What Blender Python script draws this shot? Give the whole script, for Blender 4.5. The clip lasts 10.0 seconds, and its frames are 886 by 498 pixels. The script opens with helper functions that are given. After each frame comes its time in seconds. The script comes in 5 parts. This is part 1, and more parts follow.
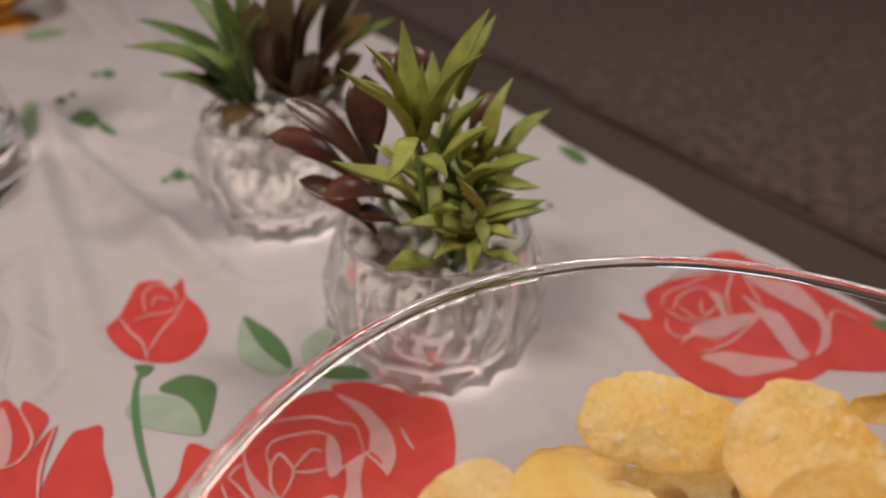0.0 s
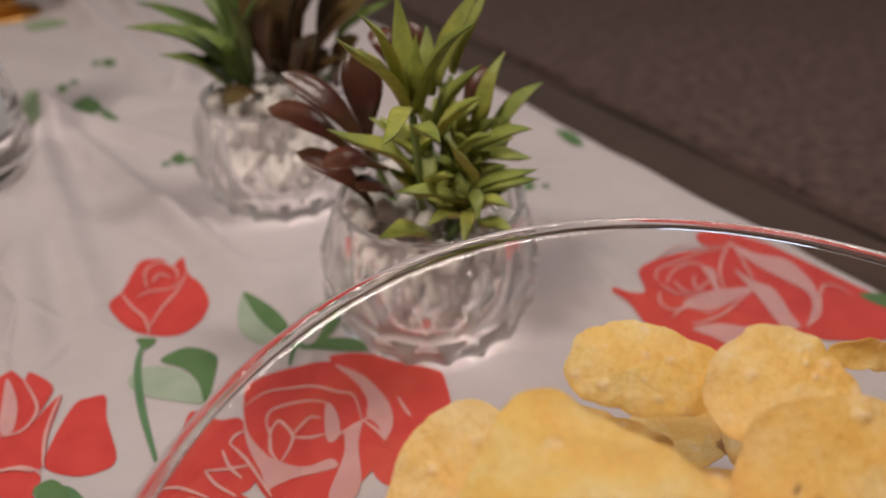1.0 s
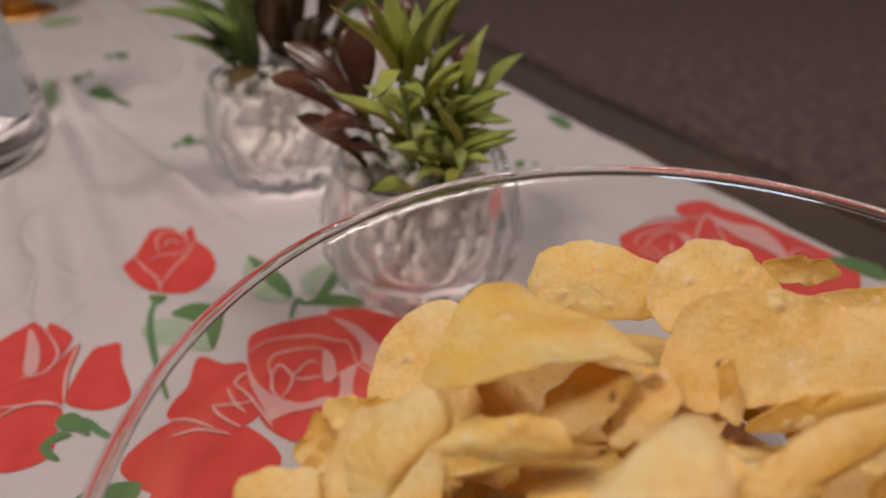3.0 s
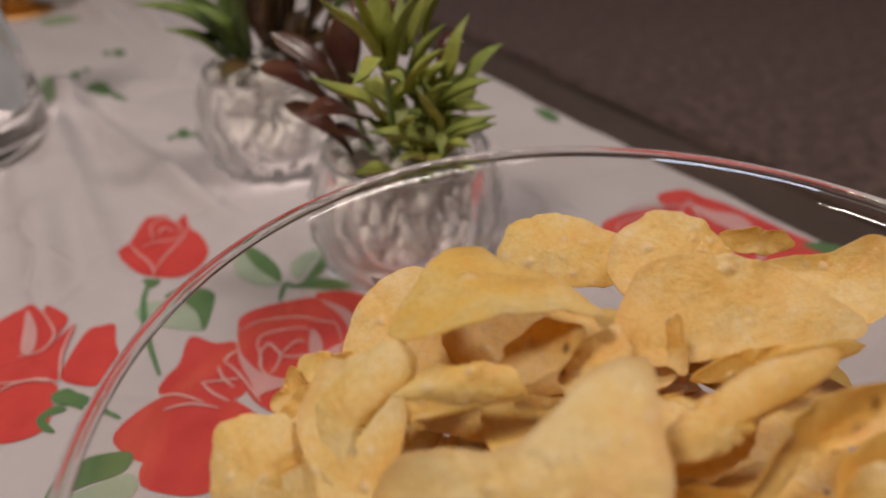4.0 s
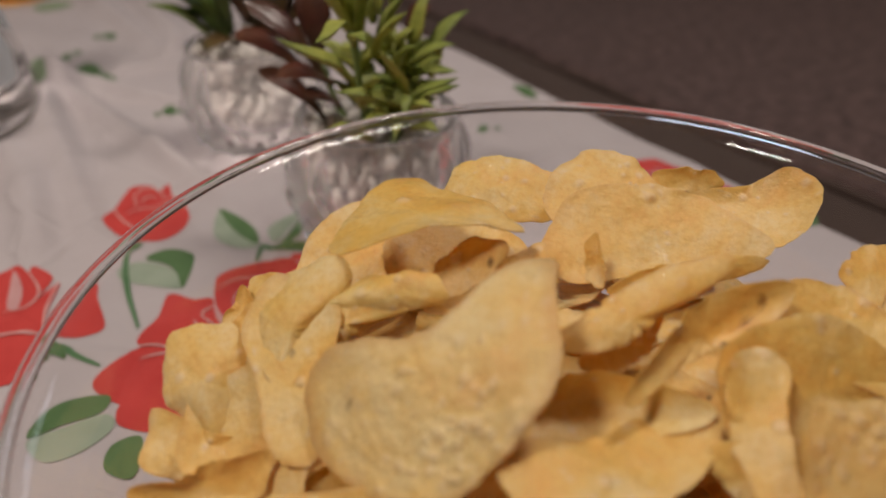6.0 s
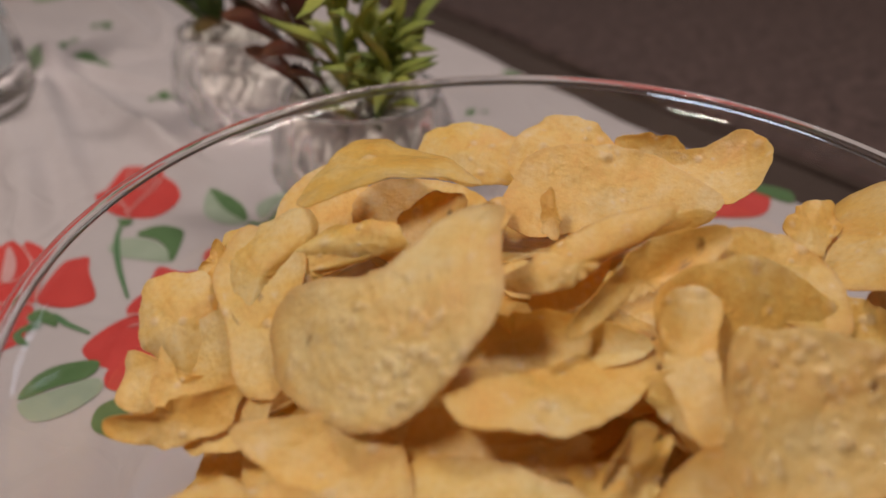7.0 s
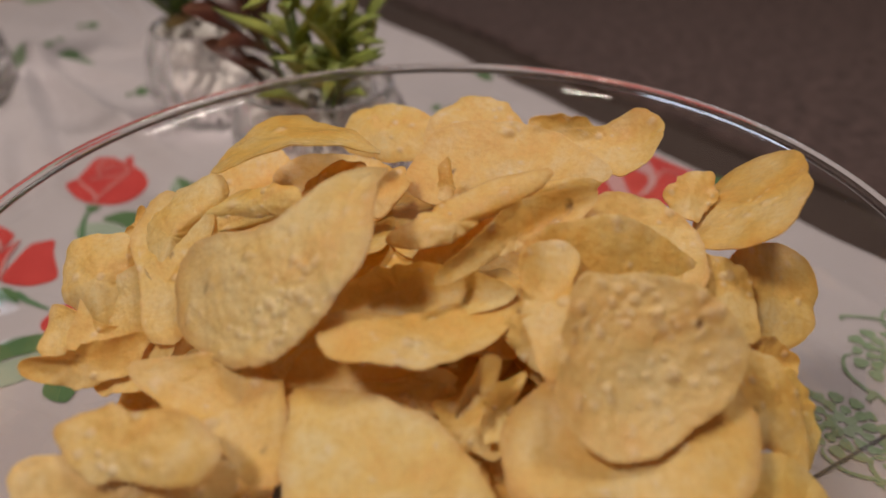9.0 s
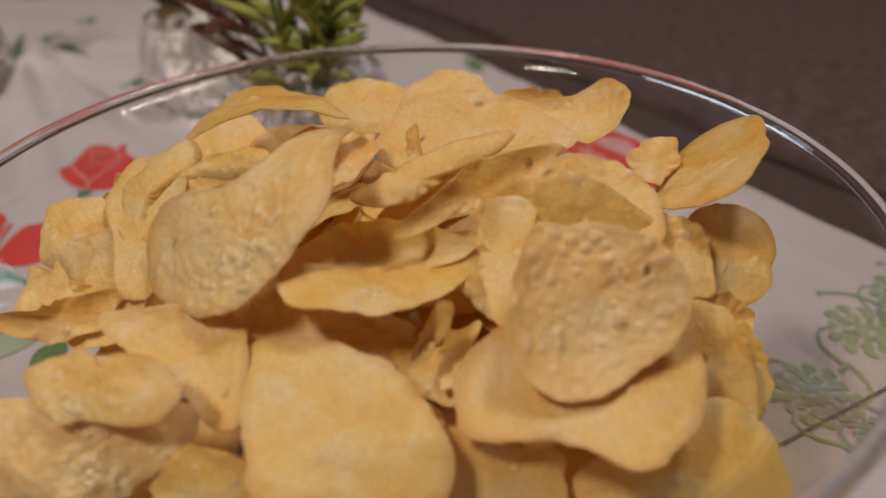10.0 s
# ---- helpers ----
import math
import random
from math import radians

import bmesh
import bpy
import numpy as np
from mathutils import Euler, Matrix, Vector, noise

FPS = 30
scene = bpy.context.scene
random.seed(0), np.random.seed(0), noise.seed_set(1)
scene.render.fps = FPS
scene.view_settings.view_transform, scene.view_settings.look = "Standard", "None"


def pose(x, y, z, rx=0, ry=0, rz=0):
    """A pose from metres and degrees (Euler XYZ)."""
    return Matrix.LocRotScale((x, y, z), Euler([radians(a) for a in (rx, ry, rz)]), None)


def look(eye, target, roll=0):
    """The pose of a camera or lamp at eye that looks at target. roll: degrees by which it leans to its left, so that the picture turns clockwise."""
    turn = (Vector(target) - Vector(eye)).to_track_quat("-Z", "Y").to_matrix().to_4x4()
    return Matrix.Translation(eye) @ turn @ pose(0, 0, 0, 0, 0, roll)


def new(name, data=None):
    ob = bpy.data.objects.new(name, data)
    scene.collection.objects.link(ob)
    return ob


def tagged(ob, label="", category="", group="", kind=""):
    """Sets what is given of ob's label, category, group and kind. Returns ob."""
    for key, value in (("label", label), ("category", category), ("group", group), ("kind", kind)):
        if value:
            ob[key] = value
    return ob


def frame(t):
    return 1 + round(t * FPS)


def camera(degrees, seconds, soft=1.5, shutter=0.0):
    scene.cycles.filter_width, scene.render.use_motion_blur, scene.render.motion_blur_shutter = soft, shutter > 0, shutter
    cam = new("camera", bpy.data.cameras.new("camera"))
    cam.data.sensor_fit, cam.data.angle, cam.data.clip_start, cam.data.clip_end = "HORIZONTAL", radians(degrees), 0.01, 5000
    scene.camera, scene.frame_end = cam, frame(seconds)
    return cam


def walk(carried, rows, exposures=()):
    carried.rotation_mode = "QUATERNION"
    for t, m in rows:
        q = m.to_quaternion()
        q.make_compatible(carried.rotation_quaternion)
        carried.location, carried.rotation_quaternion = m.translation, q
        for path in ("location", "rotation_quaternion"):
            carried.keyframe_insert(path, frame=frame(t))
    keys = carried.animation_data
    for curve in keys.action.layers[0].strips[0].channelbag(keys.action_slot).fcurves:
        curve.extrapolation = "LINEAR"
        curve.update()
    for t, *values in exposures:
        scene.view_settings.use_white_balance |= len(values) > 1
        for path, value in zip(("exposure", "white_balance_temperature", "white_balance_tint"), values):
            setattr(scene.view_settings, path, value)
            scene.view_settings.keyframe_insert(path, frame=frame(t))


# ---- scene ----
cam = camera(64.6, 10.0)
PATH = [
    (0, (0.025, 0.02, 0.229), (0.012, 1.672, -0.897), 0.9),
    (0.5, (0.027, 0.014, 0.225), (0.013, 1.666, -0.902), 0.7),
    (1, (0.028, 0.009, 0.223), (0.01, 1.658, -0.909), 0.5),
    (1.5, (0.028, 0.001, 0.221), (0.006, 1.652, -0.907), 0.4),
    (2, (0.031, -0.008, 0.219), (0.001, 1.647, -0.905), 0.3),
    (2.5, (0.034, -0.016, 0.218), (-0.001, 1.643, -0.899), 0.2),
    (4, (0.045, -0.038, 0.216), (0.007, 1.629, -0.888), 0.0),
    (4.5, (0.051, -0.043, 0.214), (0.015, 1.622, -0.892), 0.0),
    (5, (0.055, -0.048, 0.212), (0.019, 1.616, -0.897), -0.2),
    (5.5, (0.058, -0.053, 0.211), (0.018, 1.611, -0.899), -0.3),
    (7, (0.073, -0.073, 0.204), (0.021, 1.584, -0.915), -0.6),
    (7.5, (0.079, -0.079, 0.206), (0.023, 1.581, -0.908), -0.5),
    (8, (0.087, -0.084, 0.207), (0.027, 1.58, -0.902), -0.5),
    (8.5, (0.095, -0.088, 0.206), (0.031, 1.578, -0.899), -0.6),
    (9, (0.102, -0.091, 0.202), (0.038, 1.576, -0.899), -0.6),
    (9.5, (0.109, -0.096, 0.197), (0.037, 1.573, -0.902), -0.9),
    (10, (0.113, -0.101, 0.195), (0.035, 1.571, -0.9), -1.0),
]
walk(cam, [(t, look(eye, target, roll)) for t, eye, target, roll in PATH], ((0, -0.74), (2.5, -0.82), (5.5, -0.95), (10, -0.95)))
cam.data.dof.use_dof = True
cam.data.dof.focus_distance = 0.205
cam.data.dof.aperture_fstop = 7.0

# ---- light ----
world = bpy.data.worlds.new("room_air")
scene.world = world
world.use_nodes = True
world.node_tree.nodes["Background"].inputs[0].default_value = (0.9, 0.85, 0.8, 1)
world.node_tree.nodes["Background"].inputs[1].default_value = 0.03


def area(name, place, target, size, power, colour):
    lamp = bpy.data.lights.new(name, "AREA")
    lamp.shape, lamp.size, lamp.energy, lamp.color = "DISK", size, power, colour
    ob = new(name, lamp)
    ob.matrix_world = look(place, target)
    return ob


# Two lamps added out of view, placed and powered to balance the brightness.
area("added_room_light", (-0.54, -0.26, 1.30), (-0.54, -0.26, 0), 0.28, 21, (1.0, 0.875, 0.77))
area("added_room_light", (0.55, 0.55, 1.45), (0.55, 0.55, 0), 0.36, 18.5, (1.0, 0.885, 0.79))
window_lamp = area("window_light", (1.30, 2.785, 0.85), (1.30, 0, 0.75), 0.8, 13, (0.72, 0.84, 1.0))
window_lamp.data.shape, window_lamp.data.size_y = "RECTANGLE", 1.0


# ---- materials ----
def nodes_of(name):
    m = bpy.data.materials.new(name)
    m.use_nodes = True
    nt = m.node_tree
    return m, nt, nt.nodes["Principled BSDF"]


def noise_node(nt, scale, detail=4.0, coord="Object", rough=0.55):
    tc = nt.nodes.new("ShaderNodeTexCoord")
    n = nt.nodes.new("ShaderNodeTexNoise")
    n.inputs["Scale"].default_value, n.inputs["Detail"].default_value = scale, detail
    n.inputs["Roughness"].default_value = rough
    nt.links.new(tc.outputs[coord], n.inputs["Vector"])
    return n


def ramp(nt, source, stops):
    r = nt.nodes.new("ShaderNodeValToRGB")
    while len(r.color_ramp.elements) < len(stops):
        r.color_ramp.elements.new(0.5)
    for e, (p, c) in zip(r.color_ramp.elements, stops):
        e.position, e.color = p, (*c, 1)
    nt.links.new(source, r.inputs[0])
    return r


def mix(nt, a, b, factor, kind="MIX"):
    m = nt.nodes.new("ShaderNodeMix")
    m.data_type, m.blend_type = "RGBA", kind
    for sock, v in ((m.inputs[6], a), (m.inputs[7], b), (m.inputs[0], factor)):
        if isinstance(v, (int, float)):
            sock.default_value = v
        elif isinstance(v, tuple):
            sock.default_value = (*v, 1)
        else:
            nt.links.new(v, sock)
    return m.outputs[2]


def bump(nt, bsdf, source, strength, distance):
    b = nt.nodes.new("ShaderNodeBump")
    b.inputs["Strength"].default_value, b.inputs["Distance"].default_value = strength, distance
    nt.links.new(source, b.inputs["Height"])
    if bsdf.inputs["Normal"].links:
        nt.links.new(bsdf.inputs["Normal"].links[0].from_socket, b.inputs["Normal"])
    nt.links.new(b.outputs[0], bsdf.inputs["Normal"])


def plain(name, low, high, rough, scale=40, metal=0.0, bump_scale=0, bump_depth=0.0005, sheen=0.0):
    m, nt, p = nodes_of(name)
    n = noise_node(nt, scale)
    r = ramp(nt, n.outputs["Fac"], ((0.3, low), (0.7, high)))
    nt.links.new(r.outputs[0], p.inputs["Base Color"])
    p.inputs["Roughness"].default_value, p.inputs["Metallic"].default_value = rough, metal
    p.inputs["Sheen Weight"].default_value = sheen
    if bump_scale:
        bump(nt, p, noise_node(nt, bump_scale, 6).outputs["Fac"], 0.6, bump_depth)
    return m


def glass(name, tint, rough=0.0, ior=1.47):
    m, nt, p = nodes_of(name)
    p.inputs["Base Color"].default_value = (*tint, 1)
    p.inputs["Roughness"].default_value, p.inputs["IOR"].default_value = rough, ior
    p.inputs["Transmission Weight"].default_value = 1.0
    return m


def weave(name, low, high, rough, pitch, depth, sheen=0.0, mottled=30, spread=0.2):
    m, nt, p = nodes_of(name)
    r = ramp(nt, noise_node(nt, mottled, 5, rough=0.7).outputs["Fac"], ((0.5 - spread, low), (0.5 + spread, high)))
    nt.links.new(r.outputs[0], p.inputs["Base Color"])
    p.inputs["Roughness"].default_value, p.inputs["Sheen Weight"].default_value = rough, sheen
    tc = nt.nodes.new("ShaderNodeTexCoord")
    heights = []
    for axis in ("X", "Y"):
        w = nt.nodes.new("ShaderNodeTexWave")
        w.bands_direction = axis
        w.inputs["Scale"].default_value, w.inputs["Distortion"].default_value = pitch, 0.6
        nt.links.new(tc.outputs["Object"], w.inputs["Vector"])
        heights.append(w.outputs["Fac"])
    bump(nt, p, mix(nt, heights[0], heights[1], 0.5), 0.5, depth)
    bump(nt, p, noise_node(nt, 120, 3).outputs["Fac"], 0.35, 0.0008)
    return m


def chip_material():
    m, nt, p = nodes_of("fried_potato")

    def attribute(name):
        node = nt.nodes.new("ShaderNodeAttribute")
        node.attribute_name = name
        return node.outputs["Fac"]

    info = nt.nodes.new("ShaderNodeObjectInfo")
    big = noise_node(nt, 52, 5, rough=0.62)
    base = ramp(nt, big.outputs["Fac"], ((0.30, (0.97, 0.575, 0.115)), (0.48, (0.985, 0.725, 0.225)), (0.66, (0.99, 0.85, 0.44)))).outputs[0]
    tone = ramp(nt, info.outputs["Random"], ((0.0, (1.0, 0.97, 0.88)), (0.5, (1.0, 1.0, 1.0)), (1.0, (1.0, 1.02, 0.90)))).outputs[0]
    base = mix(nt, base, tone, 1.0, "MULTIPLY")
    cells = ramp(nt, noise_node(nt, 620, 3, rough=0.7).outputs["Fac"], ((0.34, (0.90, 0.82, 0.66)), (0.55, (1, 1, 1)))).outputs[0]
    base = mix(nt, base, cells, 0.8, "MULTIPLY")
    specks = ramp(nt, noise_node(nt, 260, 2).outputs["Fac"], ((0.75, (0, 0, 0)), (0.83, (0.8, 0.8, 0.8)))).outputs[0]
    base = mix(nt, base, (0.45, 0.20, 0.04), specks)
    edge = mix(nt, attribute("toast"), noise_node(nt, 120, 4).outputs["Fac"], 1.0, "MULTIPLY")
    base = mix(nt, base, (0.55, 0.22, 0.03), edge)
    # Bubble tops get cream as a painted highlight; the roughest chips are paler overall.
    soft = nt.nodes.new("ShaderNodeMath")
    soft.operation = "MULTIPLY"
    soft.inputs[1].default_value = 0.5
    nt.links.new(attribute("pale_highlight"), soft.inputs[0])
    base = mix(nt, base, (0.99, 0.89, 0.64), soft.outputs[0])
    base = mix(nt, base, (0.10, 0.025, 0.008), attribute("char"))
    nt.links.new(base, p.inputs["Base Color"])
    p.inputs["Roughness"].default_value = 0.42
    p.inputs["Coat Weight"].default_value = 1.0
    p.inputs["Coat Roughness"].default_value = 0.12
    p.inputs["Coat IOR"].default_value = 1.6
    p.inputs["Specular IOR Level"].default_value = 0.6
    v = nt.nodes.new("ShaderNodeTexVoronoi")
    v.feature = "SMOOTH_F1"
    v.inputs["Scale"].default_value = 640
    warp = nt.nodes.new("ShaderNodeVectorMath")
    warp.operation = "MULTIPLY_ADD"
    warp.inputs[1].default_value = (0.0022, 0.0022, 0.0022)
    tc = nt.nodes.new("ShaderNodeTexCoord")
    nt.links.new(noise_node(nt, 380, 3).outputs["Color"], warp.inputs[0])
    nt.links.new(tc.outputs["Object"], warp.inputs[2])
    nt.links.new(warp.outputs[0], v.inputs["Vector"])
    bump(nt, p, v.outputs["Distance"], 0.32, -0.0005)
    bump(nt, p, noise_node(nt, 900, 4, rough=0.65).outputs["Fac"], 0.42, 0.0006)
    bump(nt, p, noise_node(nt, 2000, 3, rough=0.7).outputs["Fac"], 0.5, 0.0003)
    oily = nt.nodes.new("ShaderNodeBump")
    oily.inputs["Strength"].default_value, oily.inputs["Distance"].default_value = 0.75, 0.0007
    nt.links.new(noise_node(nt, 1250, 3, rough=0.6).outputs["Fac"], oily.inputs["Height"])
    nt.links.new(p.inputs["Normal"].links[0].from_socket, oily.inputs["Normal"])
    nt.links.new(oily.outputs[0], p.inputs["Coat Normal"])
    tr = nt.nodes.new("ShaderNodeBsdfTranslucent")
    nt.links.new(mix(nt, base, (1.0, 0.62, 0.09), 0.8), tr.inputs["Color"])
    sh = nt.nodes.new("ShaderNodeMixShader")
    sh.inputs[0].default_value = 0.32
    nt.links.new(p.outputs[0], sh.inputs[1])
    nt.links.new(tr.outputs[0], sh.inputs[2])
    nt.links.new(sh.outputs[0], nt.nodes["Material Output"].inputs[0])
    return m


def leaf_material(name, root, tip, back, rough):
    m, nt, p = nodes_of(name)
    info = nt.nodes.new("ShaderNodeObjectInfo")
    at = nt.nodes.new("ShaderNodeAttribute")
    at.attribute_name = "along"
    c = ramp(nt, at.outputs["Fac"], ((0.0, root), (0.55, back), (1.0, tip))).outputs[0]
    c = mix(nt, c, ramp(nt, info.outputs["Random"], ((0, (0.74, 0.82, 0.7)), (1, (1.35, 1.28, 1.05)))).outputs[0], 1.0, "MULTIPLY")
    c = mix(nt, c, ramp(nt, noise_node(nt, 180, 5).outputs["Fac"], ((0.3, (0.7, 0.75, 0.7)), (0.7, (1.15, 1.12, 1.05)))).outputs[0], 1.0, "MULTIPLY")
    nt.links.new(c, p.inputs["Base Color"])
    p.inputs["Roughness"].default_value = rough
    p.inputs["Subsurface Weight"].default_value = 0.1
    p.inputs["Subsurface Radius"].default_value = (0.002, 0.003, 0.001)
    bump(nt, p, noise_node(nt, 700, 3).outputs["Fac"], 0.35, 0.0004)
    return m


CHIP = chip_material()
GREEN = leaf_material("green_leaf", (0.28, 0.29, 0.075), (0.20, 0.25, 0.06), (0.35, 0.37, 0.10), 0.5)
BACK_GREEN = leaf_material("deep_green_leaf", (0.09, 0.14, 0.035), (0.12, 0.18, 0.05), (0.13, 0.19, 0.05), 0.5)
MAROON = leaf_material("maroon_leaf", (0.11, 0.06, 0.035), (0.12, 0.05, 0.036), (0.085, 0.022, 0.018), 0.30)
OLIVE = leaf_material("olive_maroon_leaf", (0.10, 0.04, 0.03), (0.11, 0.08, 0.032), (0.12, 0.065, 0.032), 0.42)
CLOTH = weave("white_cotton", (0.49, 0.44, 0.455), (0.54, 0.49, 0.505), 0.9, 300, 0.00025, 0.1, 18)
PRINT = {
    "red": plain("red_print", (0.53, 0.040, 0.036), (0.62, 0.058, 0.050), 0.75, 60, bump_scale=900, bump_depth=0.0003),
    "pink": plain("pink_print", (0.55, 0.27, 0.27), (0.61, 0.34, 0.34), 0.8, 50, bump_scale=900, bump_depth=0.0003),
    "line": plain("pale_line_print", (0.60, 0.30, 0.29), (0.66, 0.38, 0.36), 0.8, 80),
    "green": plain("green_print", (0.075, 0.155, 0.055), (0.11, 0.205, 0.08), 0.8, 60),
    "pale": plain("pale_green_print", (0.29, 0.36, 0.27), (0.37, 0.43, 0.34), 0.8, 60),
    "stem": plain("stem_print", (0.075, 0.17, 0.075), (0.11, 0.22, 0.10), 0.8, 60),
    "lace": plain("light_green_print", (0.20, 0.29, 0.16), (0.29, 0.37, 0.24), 0.8, 90),
    "seam": plain("dark_thread", (0.05, 0.05, 0.05), (0.10, 0.09, 0.09), 0.8, 200),
}


def crumple(m):
    """Soft undulation and thin creases of a cloth that was folded and unfolded."""
    nt = m.node_tree
    p = nt.nodes["Principled BSDF"]
    bump(nt, p, noise_node(nt, 17, 2, rough=0.4).outputs["Fac"], 0.5, 0.012)
    cell = nt.nodes.new("ShaderNodeTexVoronoi")
    cell.feature = "DISTANCE_TO_EDGE"
    cell.inputs["Scale"].default_value = 13
    tc = nt.nodes.new("ShaderNodeTexCoord")
    warp = nt.nodes.new("ShaderNodeVectorMath")
    warp.operation = "MULTIPLY_ADD"
    warp.inputs[1].default_value = (0.05, 0.05, 0)
    nt.links.new(noise_node(nt, 9, 2).outputs["Color"], warp.inputs[0])
    nt.links.new(tc.outputs["Object"], warp.inputs[2])
    nt.links.new(warp.outputs[0], cell.inputs["Vector"])
    crease = ramp(nt, cell.outputs["Distance"], ((0.0, (1, 1, 1)), (0.05, (0.25, 0.25, 0.25)), (0.2, (0, 0, 0)))).outputs[0]
    bump(nt, p, crease, 0.5, 0.0025)


for cloth_material in [CLOTH] + list(PRINT.values()):
    crumple(cloth_material)
GLASS = glass("clear_glass", (0.985, 0.99, 0.99))


def thin_glass(name):
    m, nt, p = nodes_of(name)
    nt.nodes.remove(p)
    clear, gloss, sh, rise, facing = [nt.nodes.new("ShaderNode" + k) for k in ("BsdfTransparent", "BsdfGlossy", "MixShader", "MapRange", "LayerWeight")]
    power = nt.nodes.new("ShaderNodeMath")
    power.operation = "POWER"
    power.inputs[1].default_value = 4.0
    clear.inputs[0].default_value = (0.985, 0.985, 0.985, 1)
    gloss.inputs["Roughness"].default_value = 0.02
    rise.inputs["To Min"].default_value, rise.inputs["To Max"].default_value = 0.035, 0.75
    nt.links.new(facing.outputs["Facing"], power.inputs[0])
    nt.links.new(power.outputs[0], rise.inputs[0])
    nt.links.new(rise.outputs[0], sh.inputs[0])
    nt.links.new(clear.outputs[0], sh.inputs[1])
    nt.links.new(gloss.outputs[0], sh.inputs[2])
    nt.links.new(sh.outputs[0], nt.nodes["Material Output"].inputs[0])
    return m


THIN = thin_glass("thin_clear_glass")
CRYSTAL = glass("pressed_glass", (0.995, 0.975, 0.975), 0.015, 1.47)
CRYSTAL.node_tree.nodes["Principled BSDF"].inputs["Transmission Weight"].default_value = 0.88
FROST = plain("frosted_print", (0.50, 0.52, 0.54), (0.60, 0.62, 0.64), 0.7, 60)
PEBBLE = plain("white_pebble", (0.72, 0.68, 0.64), (0.84, 0.80, 0.76), 0.5, 90, bump_scale=300, bump_depth=0.0004)
STEM = plain("plant_stem", (0.12, 0.19, 0.05), (0.20, 0.26, 0.08), 0.5, 120)
GOLD = plain("worn_gold", (0.75, 0.42, 0.13), (0.90, 0.58, 0.22), 0.28, 80, metal=1.0, bump_scale=200)
SOFA = weave("brown_upholstery", (0.044, 0.025, 0.023), (0.124, 0.075, 0.069), 0.95, 220, 0.0006, 0.05, 70, 0.14)
SOFA_SIDE = weave("smooth_brown_upholstery", (0.056, 0.034, 0.027), (0.072, 0.045, 0.036), 0.9, 400, 0.0003, 0.05, 25)
WOOD = plain("dark_wood", (0.09, 0.05, 0.03), (0.16, 0.09, 0.05), 0.5, 25, bump_scale=120)
FLOOR = plain("oak_floor", (0.20, 0.13, 0.08), (0.28, 0.19, 0.12), 0.5, 8)
WALL = plain("wall_paint", (0.40, 0.35, 0.31), (0.46, 0.41, 0.36), 0.9, 6, bump_scale=150)
CEIL = plain("ceiling_paint", (0.76, 0.74, 0.71), (0.80, 0.78, 0.75), 0.9, 6)


# ---- mesh helpers ----
def part(name, bm, material, parent=None, label="", smooth=True):
    me = bpy.data.meshes.new(name)
    if smooth:
        for f in bm.faces:
            f.smooth = True
    bm.to_mesh(me)
    bm.free()
    me.materials.append(material)
    ob = new(name, me)
    if parent:
        ob.parent = parent
    return tagged(ob, label)


def box(bm, lo, hi, bevel=0.0, seg=2):
    g = bmesh.ops.create_cube(bm, size=1)
    for v in g["verts"]:
        v.co = Vector([(a + b) / 2 + c * (b - a) for a, b, c in zip(lo, hi, v.co)])
    if bevel:
        bmesh.ops.bevel(bm, geom=list({e for v in g["verts"] for e in v.link_edges}), offset=bevel, segments=seg, affect="EDGES", profile=0.5)
    return bm


def sheet(rows, cols, at, wrap=False):
    """A bmesh grid whose vertex (i, j) lies at at(i, j)."""
    bm = bmesh.new()
    vs = [[bm.verts.new(at(i, j)) for j in range(cols)] for i in range(rows)]
    for i in range(rows - 1):
        for j in range(cols if wrap else cols - 1):
            k = (j + 1) % cols
            bm.faces.new((vs[i][j], vs[i][k], vs[i + 1][k], vs[i + 1][j]))
    return bm


def lathe(profile, seg=96, shape=None):
    """Turns a closed or axis-to-axis profile of (radius, height)."""
    def at(i, j):
        r, z = profile[i]
        a = 2 * math.pi * j / seg
        if shape:
            r = shape(r, z, a, i)
        return (r * math.cos(a), r * math.sin(a), z)
    bm = sheet(len(profile), seg, at, True)
    bmesh.ops.remove_doubles(bm, verts=bm.verts, dist=1e-6)
    bmesh.ops.recalc_face_normals(bm, faces=bm.faces)
    return bm


def tube(points, radii, seg=8):
    pts = [Vector(p) for p in points]
    rings = len(pts)

    def at(i, j):
        d = (pts[min(i + 1, rings - 1)] - pts[max(i - 1, 0)]).normalized()
        x = d.orthogonal().normalized()
        y = d.cross(x)
        a = 2 * math.pi * j / seg
        return pts[i] + radii[i] * (math.cos(a) * x + math.sin(a) * y)
    bm = sheet(rings, seg, at, True)
    bmesh.ops.holes_fill(bm, edges=[e for e in bm.edges if e.is_boundary])
    return bm


def spline(pts, closed, step=5):
    """A smooth curve through a few control points."""
    n = len(pts)
    out = []
    for i in range(n if closed else n - 1):
        a, b, c, d = [Vector(pts[k % n] if closed else pts[min(max(k, 0), n - 1)]) for k in (i - 1, i, i + 1, i + 2)]
        for s in range(step):
            t = s / step
            out.append(0.5 * (2 * b + (c - a) * t + (2 * a - 5 * b + 4 * c - d) * t * t + (3 * b - a - 3 * c + d) * t ** 3))
    if not closed:
        out.append(Vector(pts[-1]))
    return out


# ---- the room ----
FLOOR_Z, ROOM_TOP = -0.47, 1.95


def slab(name, lo, hi, material, label, category):
    return tagged(part(name, box(bmesh.new(), lo, hi), material, smooth=False), label, category, kind="structure")


